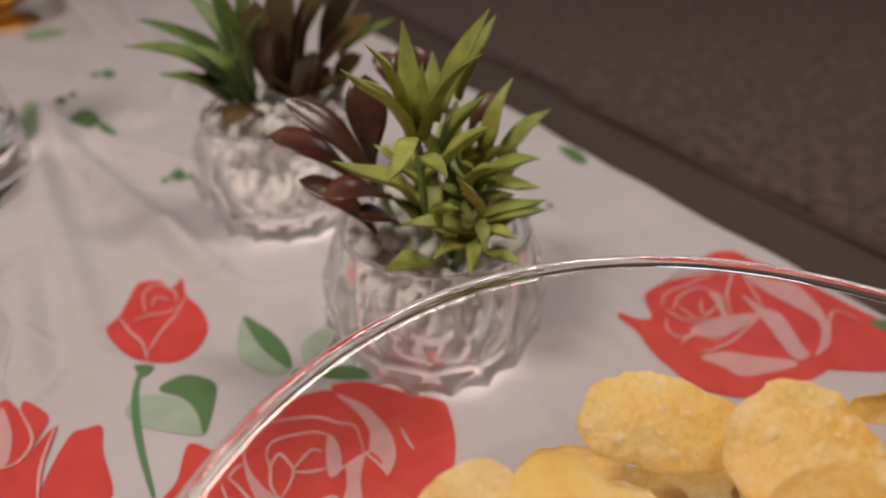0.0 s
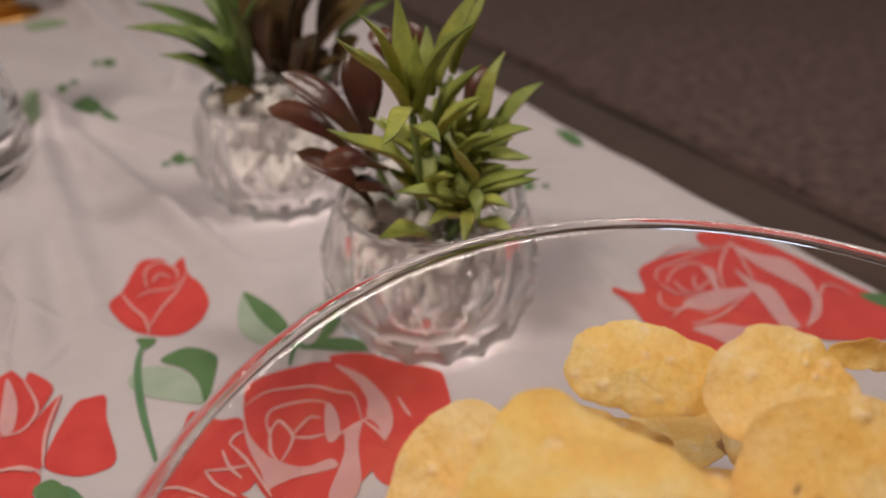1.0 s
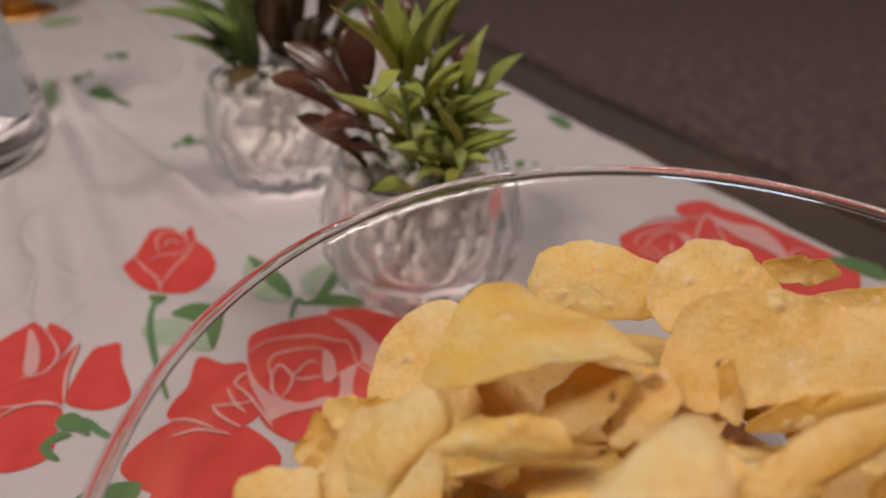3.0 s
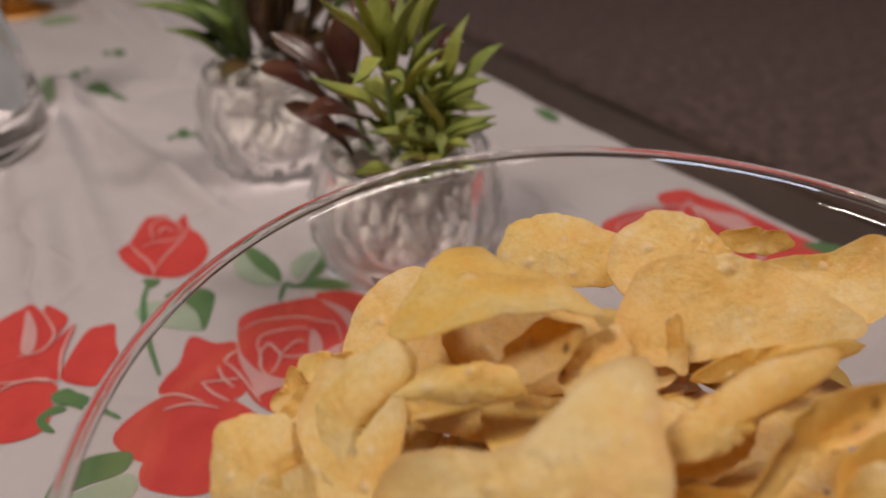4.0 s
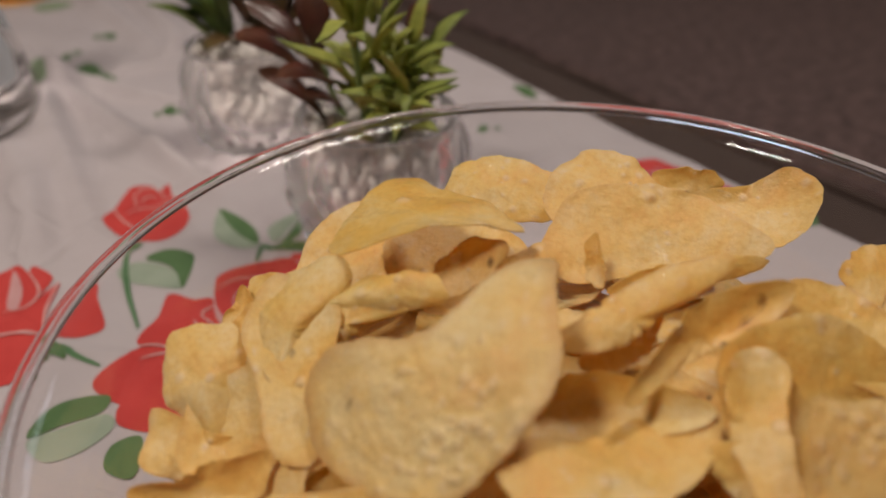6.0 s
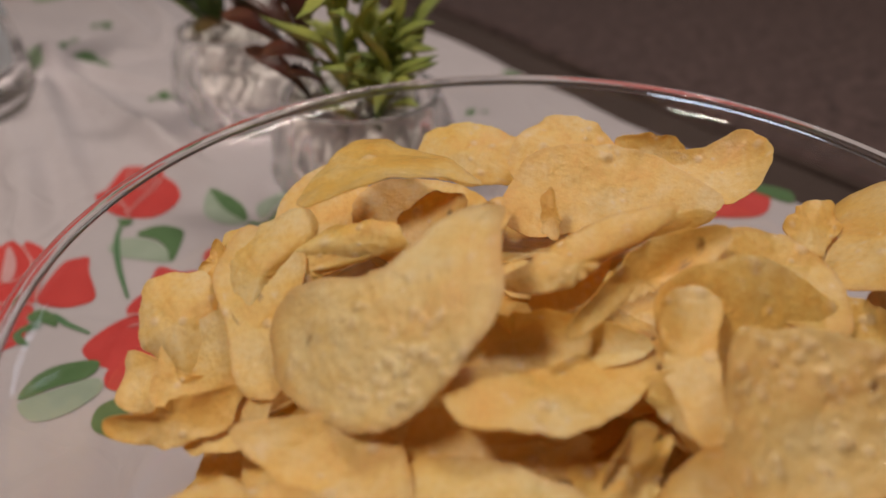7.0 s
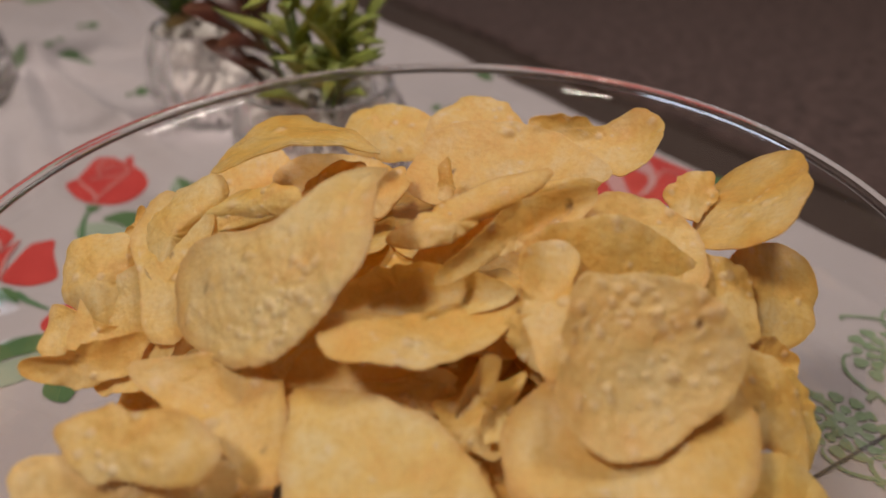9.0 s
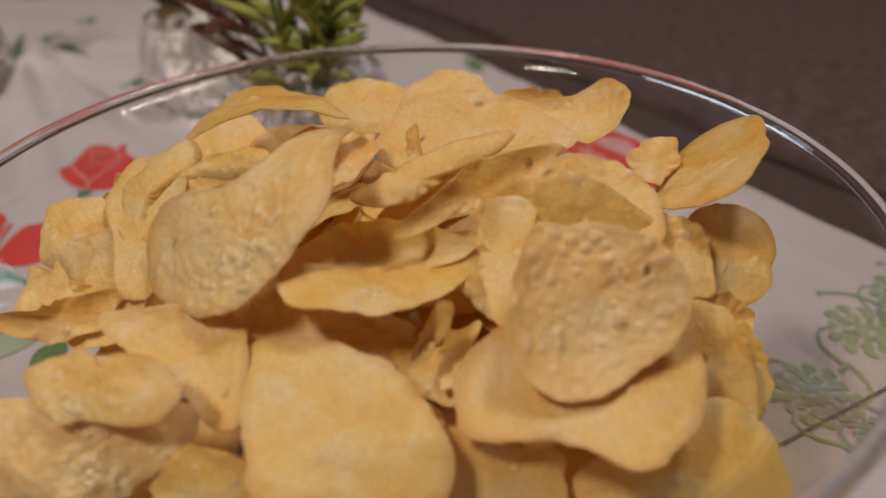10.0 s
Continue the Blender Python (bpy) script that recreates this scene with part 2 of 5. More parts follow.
slab("floor", (-2.0, -1.8, FLOOR_Z - 0.1), (2.6, 2.8, FLOOR_Z), FLOOR, "brown oak floor under the coffee table and sofa", "floor")
slab("ceiling", (-2.0, -1.8, ROOM_TOP), (2.6, 2.8, ROOM_TOP + 0.1), CEIL, "plain white painted ceiling", "ceiling")
north = bmesh.new()
for lo, hi in (((-2.0, 2.8, FLOOR_Z - 0.1), (0.9, 2.9, ROOM_TOP + 0.1)), ((1.7, 2.8, FLOOR_Z - 0.1), (2.6, 2.9, ROOM_TOP + 0.1)),
               ((0.9, 2.8, FLOOR_Z - 0.1), (1.7, 2.9, 0.35)), ((0.9, 2.8, 1.35), (1.7, 2.9, ROOM_TOP + 0.1))):
    box(north, lo, hi)
tagged(part("wall_north", north, WALL, smooth=False), "plain beige painted wall with a window", "wall", kind="structure")
window = tagged(new("window_1"), "white framed window in the beige wall", "window", kind="structure")
for lo, hi in (((0.9, 2.81, 0.35), (0.95, 2.87, 1.35)), ((1.65, 2.81, 0.35), (1.7, 2.87, 1.35)), ((0.95, 2.81, 0.35), (1.65, 2.87, 0.40)), ((0.95, 2.81, 1.30), (1.65, 2.87, 1.35))):
    part("window_frame", box(bmesh.new(), lo, hi, 0.004), CEIL, window, smooth=False)
part("pane", box(bmesh.new(), (0.952, 2.838, 0.402), (1.648, 2.842, 1.298)), GLASS, window, smooth=False).visible_shadow = False
slab("wall_south", (-2.0, -1.9, FLOOR_Z - 0.1), (2.6, -1.8, ROOM_TOP + 0.1), WALL, "plain beige painted wall", "wall")
slab("wall_west", (-2.1, -1.9, FLOOR_Z - 0.1), (-2.0, 2.9, ROOM_TOP + 0.1), WALL, "plain beige painted wall", "wall")
slab("wall_east", (2.6, -1.9, FLOOR_Z - 0.1), (2.7, 2.9, ROOM_TOP + 0.1), WALL, "plain beige painted wall", "wall")

# The table's long side and the sofa run along ALONG; OUT points from the table to the sofa.
ALONG, OUT, CORNER = Vector((0.565, -0.825, 0)), Vector((0.825, 0.565, 0)), Vector((0.197, 0.373, 0))
TURNED = Matrix((( *ALONG.xy, 0, 0), (*OUT.xy, 0, 0), (0, 0, 1, 0), (0, 0, 0, 1))).transposed()
TURNED.translation = CORNER


def oriented(ob):
    ob.matrix_world = TURNED
    return ob


def coffee_table():
    t = oriented(tagged(new("coffee_table"), "dark wooden coffee table hidden under a white cloth", "table"))
    part("tabletop", box(bmesh.new(), (-1.05, -0.78, -0.032), (0.60, -0.004, -0.003), 0.006), WOOD, t)
    for x in (-0.99, 0.54):
        for y in (-0.72, -0.065):
            part("leg", box(bmesh.new(), (x - 0.03, y - 0.03, FLOOR_Z), (x + 0.03, y + 0.03, -0.032), 0.004), WOOD, t)


coffee_table()


def sofa():
    s = oriented(tagged(new("sofa"), "dark brown fabric sofa close beside the coffee table", "sofa"))
    front = 0.165

    def soft(lo, hi, b, scale=5.0, depth=0.004):
        bm = box(bmesh.new(), lo, hi, b, 5)
        bmesh.ops.subdivide_edges(bm, edges=[e for e in bm.edges if e.calc_length() > 0.3], cuts=40, use_grid_fill=True)
        for v in bm.verts:
            v.co.z += depth * noise.noise(v.co * scale)
        return bm
    part("seat_cushion", soft((-1.25, front + 0.012, -0.262), (0.95, front + 0.80, -0.058), 0.008), SOFA, s, "mottled dark brown woven seat cushion")
    part("base", soft((-1.25, front - 0.04, FLOOR_Z + 0.05), (0.95, front + 0.95, -0.262), 0.02, 3, 0.002), SOFA_SIDE, s)
    part("front_roll", soft((-1.25, front - 0.075, -0.26), (0.95, front + 0.035, -0.065), 0.026, 4, 0.003), SOFA_SIDE, s, "smooth brown rolled front edge")
    part("piping", tube([(x / 20, front + 0.006 , -0.064 + 0.002 * math.sin(x)) for x in range(-25, 20)], [0.0045] * 45, 8), SOFA_SIDE, s)
    part("backrest", soft((-1.25, front + 0.80, -0.10), (0.95, front + 1.0, 0.36), 0.06), SOFA, s)
    for x in (-1.2, 0.9):
        for y in (front + 0.07, front + 0.88):
            part("foot", box(bmesh.new(), (x - 0.025, y - 0.025, FLOOR_Z), (x + 0.025, y + 0.025, FLOOR_Z + 0.052), 0.004), WOOD, s)


sofa()

# ---- the tablecloth ----
FOLDS = [((-0.267, 0.487), (-0.139, 0.363), 0.0075, 0.0090), ((-0.258, 0.451), (-0.157, 0.289), 0.0075, 0.0090), ((-0.263, 0.492), (-0.144, 0.448), 0.0075, 0.0090),
         ((-0.248, 0.420), (-0.174, 0.272), 0.0060, 0.0100), ((-0.342, 0.570), (-0.284, 0.599), 0.0015, 0.0100), ((-0.225, 0.524), (-0.170, 0.549), 0.0050, 0.0090),
         ((-0.349, 0.821), (-0.240, 0.659), 0.0100, 0.0120), ((-0.419, 0.840), (-0.255, 0.628), 0.0080, 0.0130), ((-0.198, 0.578), (-0.177, 0.662), 0.0100, 0.0100),
         ((-0.237, 0.359), (-0.171, 0.256), 0.0060, 0.0100), ((-0.139, 0.363), (-0.085, 0.310), 0.0045, 0.0090), ((0.100, 0.337), (0.120, 0.281), 0.0020, 0.0040),
         ((0.088, 0.365), (0.114, 0.327), 0.0020, 0.0040), ((0.073, 0.284), (0.132, 0.313), 0.0012, 0.0035), ((0.097, 0.293), (0.111, 0.265), 0.0018, 0.0040),
         ((0.065, 0.432), (0.100, 0.384), 0.0020, 0.0050)]


def cloth_height(x, y):
    z = 0.0
    for (ax, ay), (bx, by), height, wide in FOLDS:
        dx, dy = bx - ax, by - ay
        k = ((x - ax) * dx + (y - ay) * dy) / (dx * dx + dy * dy)
        far = abs((x - ax) * dy - (y - ay) * dx) / math.hypot(dx, dy)
        fade = math.exp(-max(0.0, -k, k - 1) ** 2 / 0.05) * max(0.0, 1 - 0.5 * max(0.0, min(1.0, k)))
        z += 1.7 * height * fade * math.exp(-(far / wide) ** 2)
    calm = min(1.0, max(0.12, (y - 0.30) / 0.4))
    z += 0.0062 * calm * noise.noise(Vector((x * 9, y * 9, 1))) + 0.0007 * noise.noise(Vector((x * 26, y * 26, 4)))
    # the cloth lies flat under what stands on it
    for px, py, r in ((0.019, 0.281, 0.055), (-0.076, 0.398, 0.055), (-0.325, 0.405, 0.070), (0.093, 0.073, 0.09), (-0.46, 0.77, 0.06)):
        k = math.hypot(x - px, y - py) / r
        z *= min(1.0, max(0.0, (k - 0.75) * 2))
    return z if z > 0.001 else 0.001 * math.exp(z / 0.001 - 1)


def cloth_point(a, s):
    """a metres along the table's side, s metres outward from its edge, measured along the cloth."""
    wave = 0.006 * noise.noise(Vector((a * 7, 3.0, 0))) + 0.003 * noise.noise(Vector((a * 22, 5.0, 0)))
    out, drop, r = s, 0.0, 0.010
    if s > wave:
        ang = min((s - wave) / r, math.pi / 2)
        out = wave + r * math.sin(ang)
        drop = r * (1 - math.cos(ang)) + max(0.0, s - wave - r * math.pi / 2)
        out += 0.018 * noise.noise(Vector((a * 6, 9.0, 0))) * min(1.0, drop * 8) + min(drop, 0.2) * 0.06
    p = CORNER + ALONG * a + OUT * out
    return Vector((p.x, p.y, (cloth_height(p.x, p.y) if drop == 0 else cloth_height(*(CORNER + ALONG * a + OUT * wave).xy)) - drop))


def steps(lo, hi, n):
    return [lo + (hi - lo) * i / n for i in range(n + 1)]


rows_a = steps(-1.07, 0.62, 560)
cols_s = steps(-0.79, -0.02, 250) + steps(-0.0175, 0.03, 19) + steps(0.04, 0.22, 12)
cloth_bm = sheet(len(rows_a), len(cols_s), lambda i, j: cloth_point(rows_a[i], cols_s[j]))
bmesh.ops.recalc_face_normals(cloth_bm, faces=cloth_bm.faces)
tablecloth = tagged(part("tablecloth", cloth_bm, CLOTH), "white cotton tablecloth printed with red roses and green leaves, slightly creased", "tablecloth")
NAMES = {"red": "red_petal_print", "pink": "pink_petal_print", "line": "petal_line_print", "green": "leaf_print", "pale": "pale_leaf_print",
         "stem": "stem_print", "lace": "scroll_print", "seam": "seam_thread"}
LIFT = {"red": 0.0004, "green": 0.0005, "pale": 0.0004, "stem": 0.0004, "pink": 0.0007, "line": 0.0010, "lace": 0.0004, "seam": 0.0005}
layer = [0]


def on_cloth(x, y, lift):
    return (x, y, cloth_height(x, y) + lift)


def motif(kind, *points, wide=None):
    """A printed petal, leaf or stroke, from control points in millimetres."""
    pts = [(x / 1000, y / 1000) for x, y in points]
    layer[0] += 1
    lift = LIFT[kind] + 0.00003 * (layer[0] % 9)
    if kind in ("line", "stem", "seam"):
        w = wide or {"line": 0.00055, "stem": 0.0013, "seam": 0.0006}[kind]
        c = spline(pts, False, 7)
        n = len(c)

        def at(i, j):
            d = (c[min(i + 1, n - 1)] - c[max(i - 1, 0)]).normalized()
            k = w * (0.45 + 0.8 * math.sin(math.pi * (i + 0.5) / n))
            p = c[i] + Vector((-d.y, d.x)) * k * (j - 1)
            return on_cloth(p.x, p.y, lift)
        bm = sheet(n, 3, at)
    else:
        c = spline(pts, True, 5)
        mid = sum(c, Vector((0, 0))) / len(c)
        bm = bmesh.new()
        vs = [bm.verts.new((p.x, p.y, 0)) for p in c]
        es = [bm.edges.new((vs[i], vs[(i + 1) % len(vs)])) for i in range(len(vs))]
        bmesh.ops.triangle_fill(bm, edges=es, use_beauty=True)
        for longest in (0.016, 0.008, 0.005):
            bmesh.ops.subdivide_edges(bm, edges=[e for e in bm.edges if e.calc_length() > longest], cuts=1)
            bmesh.ops.triangulate(bm, faces=bm.faces)
        for v in bm.verts:
            v.co = on_cloth(v.co.x, v.co.y, lift)
    for f in bm.faces:
        f.normal_update()
        if f.normal.z < 0:
            f.normal_flip()
    return part(NAMES[kind], bm, PRINT[kind], tablecloth)


motif("red", (-118, 258), (-132, 267), (-140, 277), (-139, 290), (-140, 308), (-139, 317), (-129, 319), (-121, 313), (-118, 321), (-111, 307), (-100, 296), (-92, 281), (-93, 266), (-101, 257))
motif("line", (-138, 287), (-129, 277), (-120, 269), (-113, 257))
motif("line", (-111, 306), (-111, 291), (-114, 277), (-115, 261))
motif("line", (-130, 285), (-124, 290), (-116, 292), (-112, 298))
motif("line", (-127, 292), (-133, 306), (-129, 315), (-118, 309), (-114, 300))
motif("line", (-126, 297), (-125, 304), (-118, 302))
motif("stem", (-114, 255), (-112, 240), (-106, 224), (-97, 206), (-84, 184))
motif("green", (-118, 254), (-109, 254), (-110, 248), (-113, 248))
motif("pale", (-112, 228), (-107, 236), (-93, 235), (-80, 226), (-74, 215), (-89, 216), (-105, 220))
motif("green", (-102, 240), (-93, 249), (-79, 245), (-75, 234), (-74, 215), (-81, 227), (-90, 235))
motif("pale", (-77, 291), (-76, 275), (-70, 259), (-55, 250), (-46, 253), (-57, 264), (-67, 275))
motif("green", (-77, 291), (-61, 280), (-50, 267), (-46, 254), (-58, 263), (-68, 275))
motif("green", (-35, 251), (-30, 273), (-26, 290), (-25, 267), (-31, 254), (-36, 248))
motif("pale", (-40, 258), (-44, 271), (-35, 285), (-26, 291), (-32, 273), (-36, 258))
motif("green", (-39, 250), (-28, 257), (-14, 256), (-5, 250), (-19, 248), (-31, 249))
motif("stem", (-43, 238), (-43, 252), (-38, 250), (-32, 251))
motif("red", (-58, 215), (-59, 225), (-52, 232), (-38, 238), (-25, 241), (-12, 233), (0, 216), (4, 194), (-5, 175), (-20, 162), (-38, 169), (-51, 190))
motif("red", (-25, 241), (-22, 246), (-10, 247), (8, 241), (23, 237), (27, 231), (30, 213), (27, 195), (12, 175), (-1, 183), (-7, 213))
motif("red", (-79, 210), (-66, 206), (-56, 206), (-44, 185), (-47, 171), (-67, 172), (-80, 173), (-81, 182), (-78, 192))
motif("red", (-90, 151), (-78, 171), (-56, 173), (-39, 165), (-29, 152), (-41, 139), (-60, 134), (-80, 140))
motif("red", (-90, 151), (-81, 161), (-62, 167), (-45, 166), (-36, 136), (-47, 123), (-67, 125), (-73, 132), (-74, 141), (-85, 148))
motif("pink", (-23, 239), (-10, 233), (0, 222), (4, 215), (6, 205), (3, 196), (0, 204), (-5, 209), (-6, 218), (-12, 228))
motif("pink", (-57, 211), (-52, 199), (-43, 189), (-36, 185), (-26, 183), (-17, 187), (-14, 183), (-25, 179), (-34, 177), (-38, 172), (-42, 179), (-46, 185), (-51, 193), (-55, 203))
motif("pink", (-13, 201), (-7, 206), (-7, 194), (-4, 178), (-6, 169), (-15, 169), (-13, 183), (-12, 191))
motif("pink", (-23, 216), (-18, 211), (-15, 199), (-19, 195), (-22, 204))
motif("line", (-58, 212), (-50, 221), (-38, 224), (-29, 225), (-19, 222), (-12, 220), (-7, 207))
motif("line", (-46, 204), (-46, 210), (-41, 214), (-30, 217), (-23, 216))
motif("line", (-19, 195), (-14, 200), (-7, 206), (2, 213))
motif("line", (-41, 190), (-43, 198), (-42, 204), (-40, 205), (-34, 198), (-34, 191), (-36, 185))
motif("line", (-34, 198), (-31, 204), (-28, 208), (-24, 207))
motif("line", (-34, 197), (-27, 197), (-21, 199))
motif("line", (-46, 204), (-43, 198), (-41, 190), (-37, 185))
motif("line", (-6, 206), (-1, 202), (3, 197))
motif("line", (-58, 193), (-57, 197), (-54, 200))
motif("line", (-58, 193), (-49, 185), (-36, 169))
motif("line", (-64, 180), (-56, 181), (-48, 183))
motif("line", (-64, 180), (-58, 174), (-49, 169))
motif("line", (-60, 190), (-55, 182), (-49, 177))
motif("line", (-39, 172), (-30, 178), (-14, 183))
motif("line", (7, 220), (10, 214), (13, 209))
motif("line", (-79, 171), (-71, 172), (-59, 168))
motif("line", (-75, 163), (-65, 167), (-52, 165))
motif("red", (-171, 224), (-169, 226), (-164, 230), (-156, 225), (-155, 229), (-143, 223), (-141, 213), (-143, 198), (-151, 195), (-162, 193), (-175, 212))
motif("red", (-167, 190), (-151, 195), (-143, 198), (-137, 218), (-132, 197), (-127, 180), (-138, 180), (-155, 178))
motif("red", (-126, 181), (-129, 194), (-129, 213), (-124, 217), (-118, 218), (-112, 205), (-100, 185), (-106, 178), (-115, 177))
motif("red", (-163, 176), (-147, 179), (-134, 180), (-125, 176), (-125, 167), (-128, 159), (-141, 154), (-157, 164))
motif("red", (-150, 154), (-135, 162), (-124, 168), (-119, 154), (-125, 147), (-137, 145))
motif("pink", (-152, 197), (-159, 212), (-164, 226), (-153, 213), (-147, 198))
motif("line", (-156, 225), (-143, 210), (-143, 198), (-152, 194))
motif("line", (-137, 218), (-133, 197), (-126, 180))
motif("line", (-154, 176), (-142, 178), (-134, 180), (-126, 178))
motif("line", (-151, 167), (-145, 176), (-137, 179), (-129, 178))
motif("green", (-125, 171), (-120, 175), (-112, 170), (-108, 163), (-114, 165), (-121, 166))
motif("green", (-125, 158), (-121, 165), (-115, 163), (-121, 158), (-114, 151), (-120, 152))
motif("green", (-102, 119), (-102, 131), (-95, 139), (-80, 142), (-79, 133), (-91, 126))
motif("pale", (-101, 117), (-90, 125), (-77, 132), (-71, 125), (-78, 113), (-90, 108))
motif("green", (-66, 105), (-68, 116), (-59, 121), (-54, 110), (-55, 101))
motif("stem", (-122, 168), (-114, 171), (-104, 165), (-91, 159))
motif("red", (112, 297), (129, 296), (130, 315), (144, 327), (164, 335), (184, 335), (210, 320), (226, 302), (211, 268), (182, 249), (162, 242), (140, 247), (129, 262), (123, 273), (119, 285))
motif("red", (170, 349), (189, 359), (200, 349), (211, 341), (236, 311), (251, 289), (241, 265), (218, 261), (197, 267), (196, 301), (181, 324))
motif("pink", (187, 342), (200, 332), (214, 327), (219, 310), (218, 296), (211, 280), (202, 271), (211, 286), (213, 298), (204, 310), (196, 320), (190, 332))
motif("pink", (182, 317), (189, 307), (197, 300), (198, 279), (199, 271), (192, 267), (189, 273), (187, 288), (185, 300), (183, 309))
motif("pink", (146, 287), (155, 294), (168, 299), (188, 302), (177, 293), (167, 286), (160, 282), (152, 284))
motif("pink", (146, 268), (159, 272), (175, 269), (189, 267), (189, 263), (174, 258), (161, 256), (154, 262))
motif("pink", (165, 319), (171, 317), (169, 303), (170, 299), (166, 297), (166, 308))
motif("line", (137, 306), (141, 316), (154, 324), (169, 333), (181, 336))
motif("line", (142, 303), (148, 314), (159, 322), (166, 319), (167, 306))
motif("line", (159, 311), (157, 306), (157, 299), (164, 305), (168, 308))
motif("line", (146, 306), (151, 296), (160, 297))
motif("line", (171, 299), (174, 317), (185, 339), (191, 345))
motif("line", (187, 300), (176, 290), (164, 279), (151, 272), (146, 272))
motif("line", (138, 276), (148, 284), (159, 278))
motif("line", (137, 296), (135, 287), (140, 282), (148, 285))
motif("line", (138, 303), (144, 296), (153, 292))
motif("line", (201, 270), (212, 280), (219, 296), (225, 304), (231, 303), (235, 296))
motif("line", (143, 327), (157, 338), (173, 338), (186, 339))
motif("line", (189, 339), (189, 322), (189, 307))
motif("green", (239, 296), (251, 298), (265, 290), (261, 277), (249, 285))
motif("green", (-164, 436), (-160, 444), (-152, 436), (-155, 429))
motif("green", (-167, 429), (-166, 434), (-162, 429), (-164, 426))
motif("green", (-152, 436), (-149, 439), (-146, 435), (-148, 431))
motif("green", (-272, 525), (-269, 544), (-255, 534), (-245, 516), (-252, 505), (-262, 509))
motif("green", (-247, 516), (-238, 512), (-224, 499), (-231, 496))
motif("green", (-290, 623), (-288, 635), (-276, 624), (-278, 613))
motif("green", (-298, 620), (-296, 629), (-290, 621), (-292, 615))
motif("green", (-301, 560), (-300, 570), (-291, 561), (-292, 551))
motif("green", (-297, 575), (-295, 580), (-288, 573), (-290, 568))
motif("lace", (-413, 727), (-402, 751), (-376, 744), (-378, 725), (-395, 713))
motif("green", (106, 492), (118, 487), (123, 467), (115, 467), (109, 479))
motif("green", (75, 405), (79, 410), (83, 405), (78, 400))
motif("green", (87, 405), (90, 410), (92, 405), (89, 402))
motif("lace", (-321, 548), (-316, 557), (-300, 542), (-292, 521), (-280, 514), (-279, 500), (-269, 476), (-275, 468), (-291, 486))


def scroll(x, y, size, turn):
    """A printed rosette of fine curled petals."""
    for ring, (count, inner, outer, broad) in enumerate(((7, 0.08, 0.44, 0.42), (11, 0.38, 0.76, 0.23), (13, 0.68, 1.05, 0.19))):
        for k in range(count):
            a = turn + (k + 0.5 * ring) * 2 * math.pi / count
            lo, hi = size * inner, size * outer * (0.88 if k % 3 == 1 else 1.0)
            mid = lo + 0.66 * (hi - lo)
            side = [(x + mid * math.cos(a + d), y + mid * math.sin(a + d)) for d in (broad, -broad)]
            motif("lace", (x + lo * math.cos(a), y + lo * math.sin(a)), side[0], (x + hi * math.cos(a + 0.06), y + hi * math.sin(a + 0.06)), side[1])
    for k in (0, 1, 2):
        a = turn + 0.5 + k * 2.1
        pts = [(x + size * (0.95 + 0.55 * s) * math.cos(a + 0.8 * s * s), y + size * (0.95 + 0.55 * s) * math.sin(a + 0.8 * s * s)) for s in (0, 0.4, 0.8, 1.1)]
        pts += [(pts[-1][0] - size * 0.16, pts[-1][1] - size * 0.05), (pts[-1][0] - size * 0.14, pts[-1][1] - size * 0.2)]
        motif("stem", *pts, wide=0.0007).data.materials[0] = PRINT["lace"]


scroll(283, 134, 19, 0.4)
scroll(244, 97, 17, 1.3)
scroll(258, 78, 9, 2.2)
scroll(312, 160, 17, 0.1)
motif("seam", (196, 56), (225, 73), (270, 99), (300, 117))


# ---- the glass bowl ----
def glass_bowl():
    wall = 0.0022
    outer = [(0.0, 0.0025), (0.040, 0.0022), (0.058, 0.0005), (0.064, 0.0015)]
    prof = []
    for i in range(19):
        k = i / 18
        prof.append((0.066 + 0.0620 * (0.45 * k ** 0.5 + 0.55 * k ** 1.7), 0.003 + 0.0965 * k ** 1.08))
    outer += prof
    inner = [(r - wall * 0.65, z + 0.0012 + 0.0015 * (1 - z / 0.1)) for r, z in reversed(prof)] + [(0.050, 0.0062), (0.0, 0.0060)]
    bowl = tagged(new("glass_bowl"), "large clear round glass bowl heaped with potato chips", "bowl")
    bowl.location = (0.0935, 0.0755, 0.0006)
    bowl.scale = (1.006, 1.006, 1.0)
    part("bowl_wall", lathe(outer + inner, 160), THIN, bowl)
    rim = [(0.1273 + 0.0020 * math.cos(a), 0.1003 + 0.0020 * math.sin(a)) for a in steps(0, 2 * math.pi, 16)]
    edge = part("rim", lathe(rim, 200), GLASS, bowl, "thick rounded clear glass rim")
    edge.visible_shadow = False
    return bowl


glass_bowl()


# ---- the potato chips ----
chip_count = [0]


def around(values, a):
    """A value round the edge, smoothly between evenly spaced ones."""
    n = len(values)
    k = (a / (2 * math.pi) * n) % n
    i, t = int(k), k - int(k)
    p, q, r, w = [values[(i + d) % n] for d in (-1, 0, 1, 2)]
    return 0.5 * (2 * q + (r - p) * t + (2 * p - 5 * q + 4 * r - w) * t * t + (3 * q - p - 3 * r + w) * t ** 3)


# burnt marks: place in plan and radius, millimetres
MARKS = ((98, 98, 1.1), (70, 82, 0.9), (151, 24, 0.9), (24, 61, 0.8), (128, 62, 1.0), (124, 59, 0.9), (119, 55, 0.8), (166, 20, 0.9), (104, 12, 0.7), (60, 8, 0.7), (40, 42, 0.6))


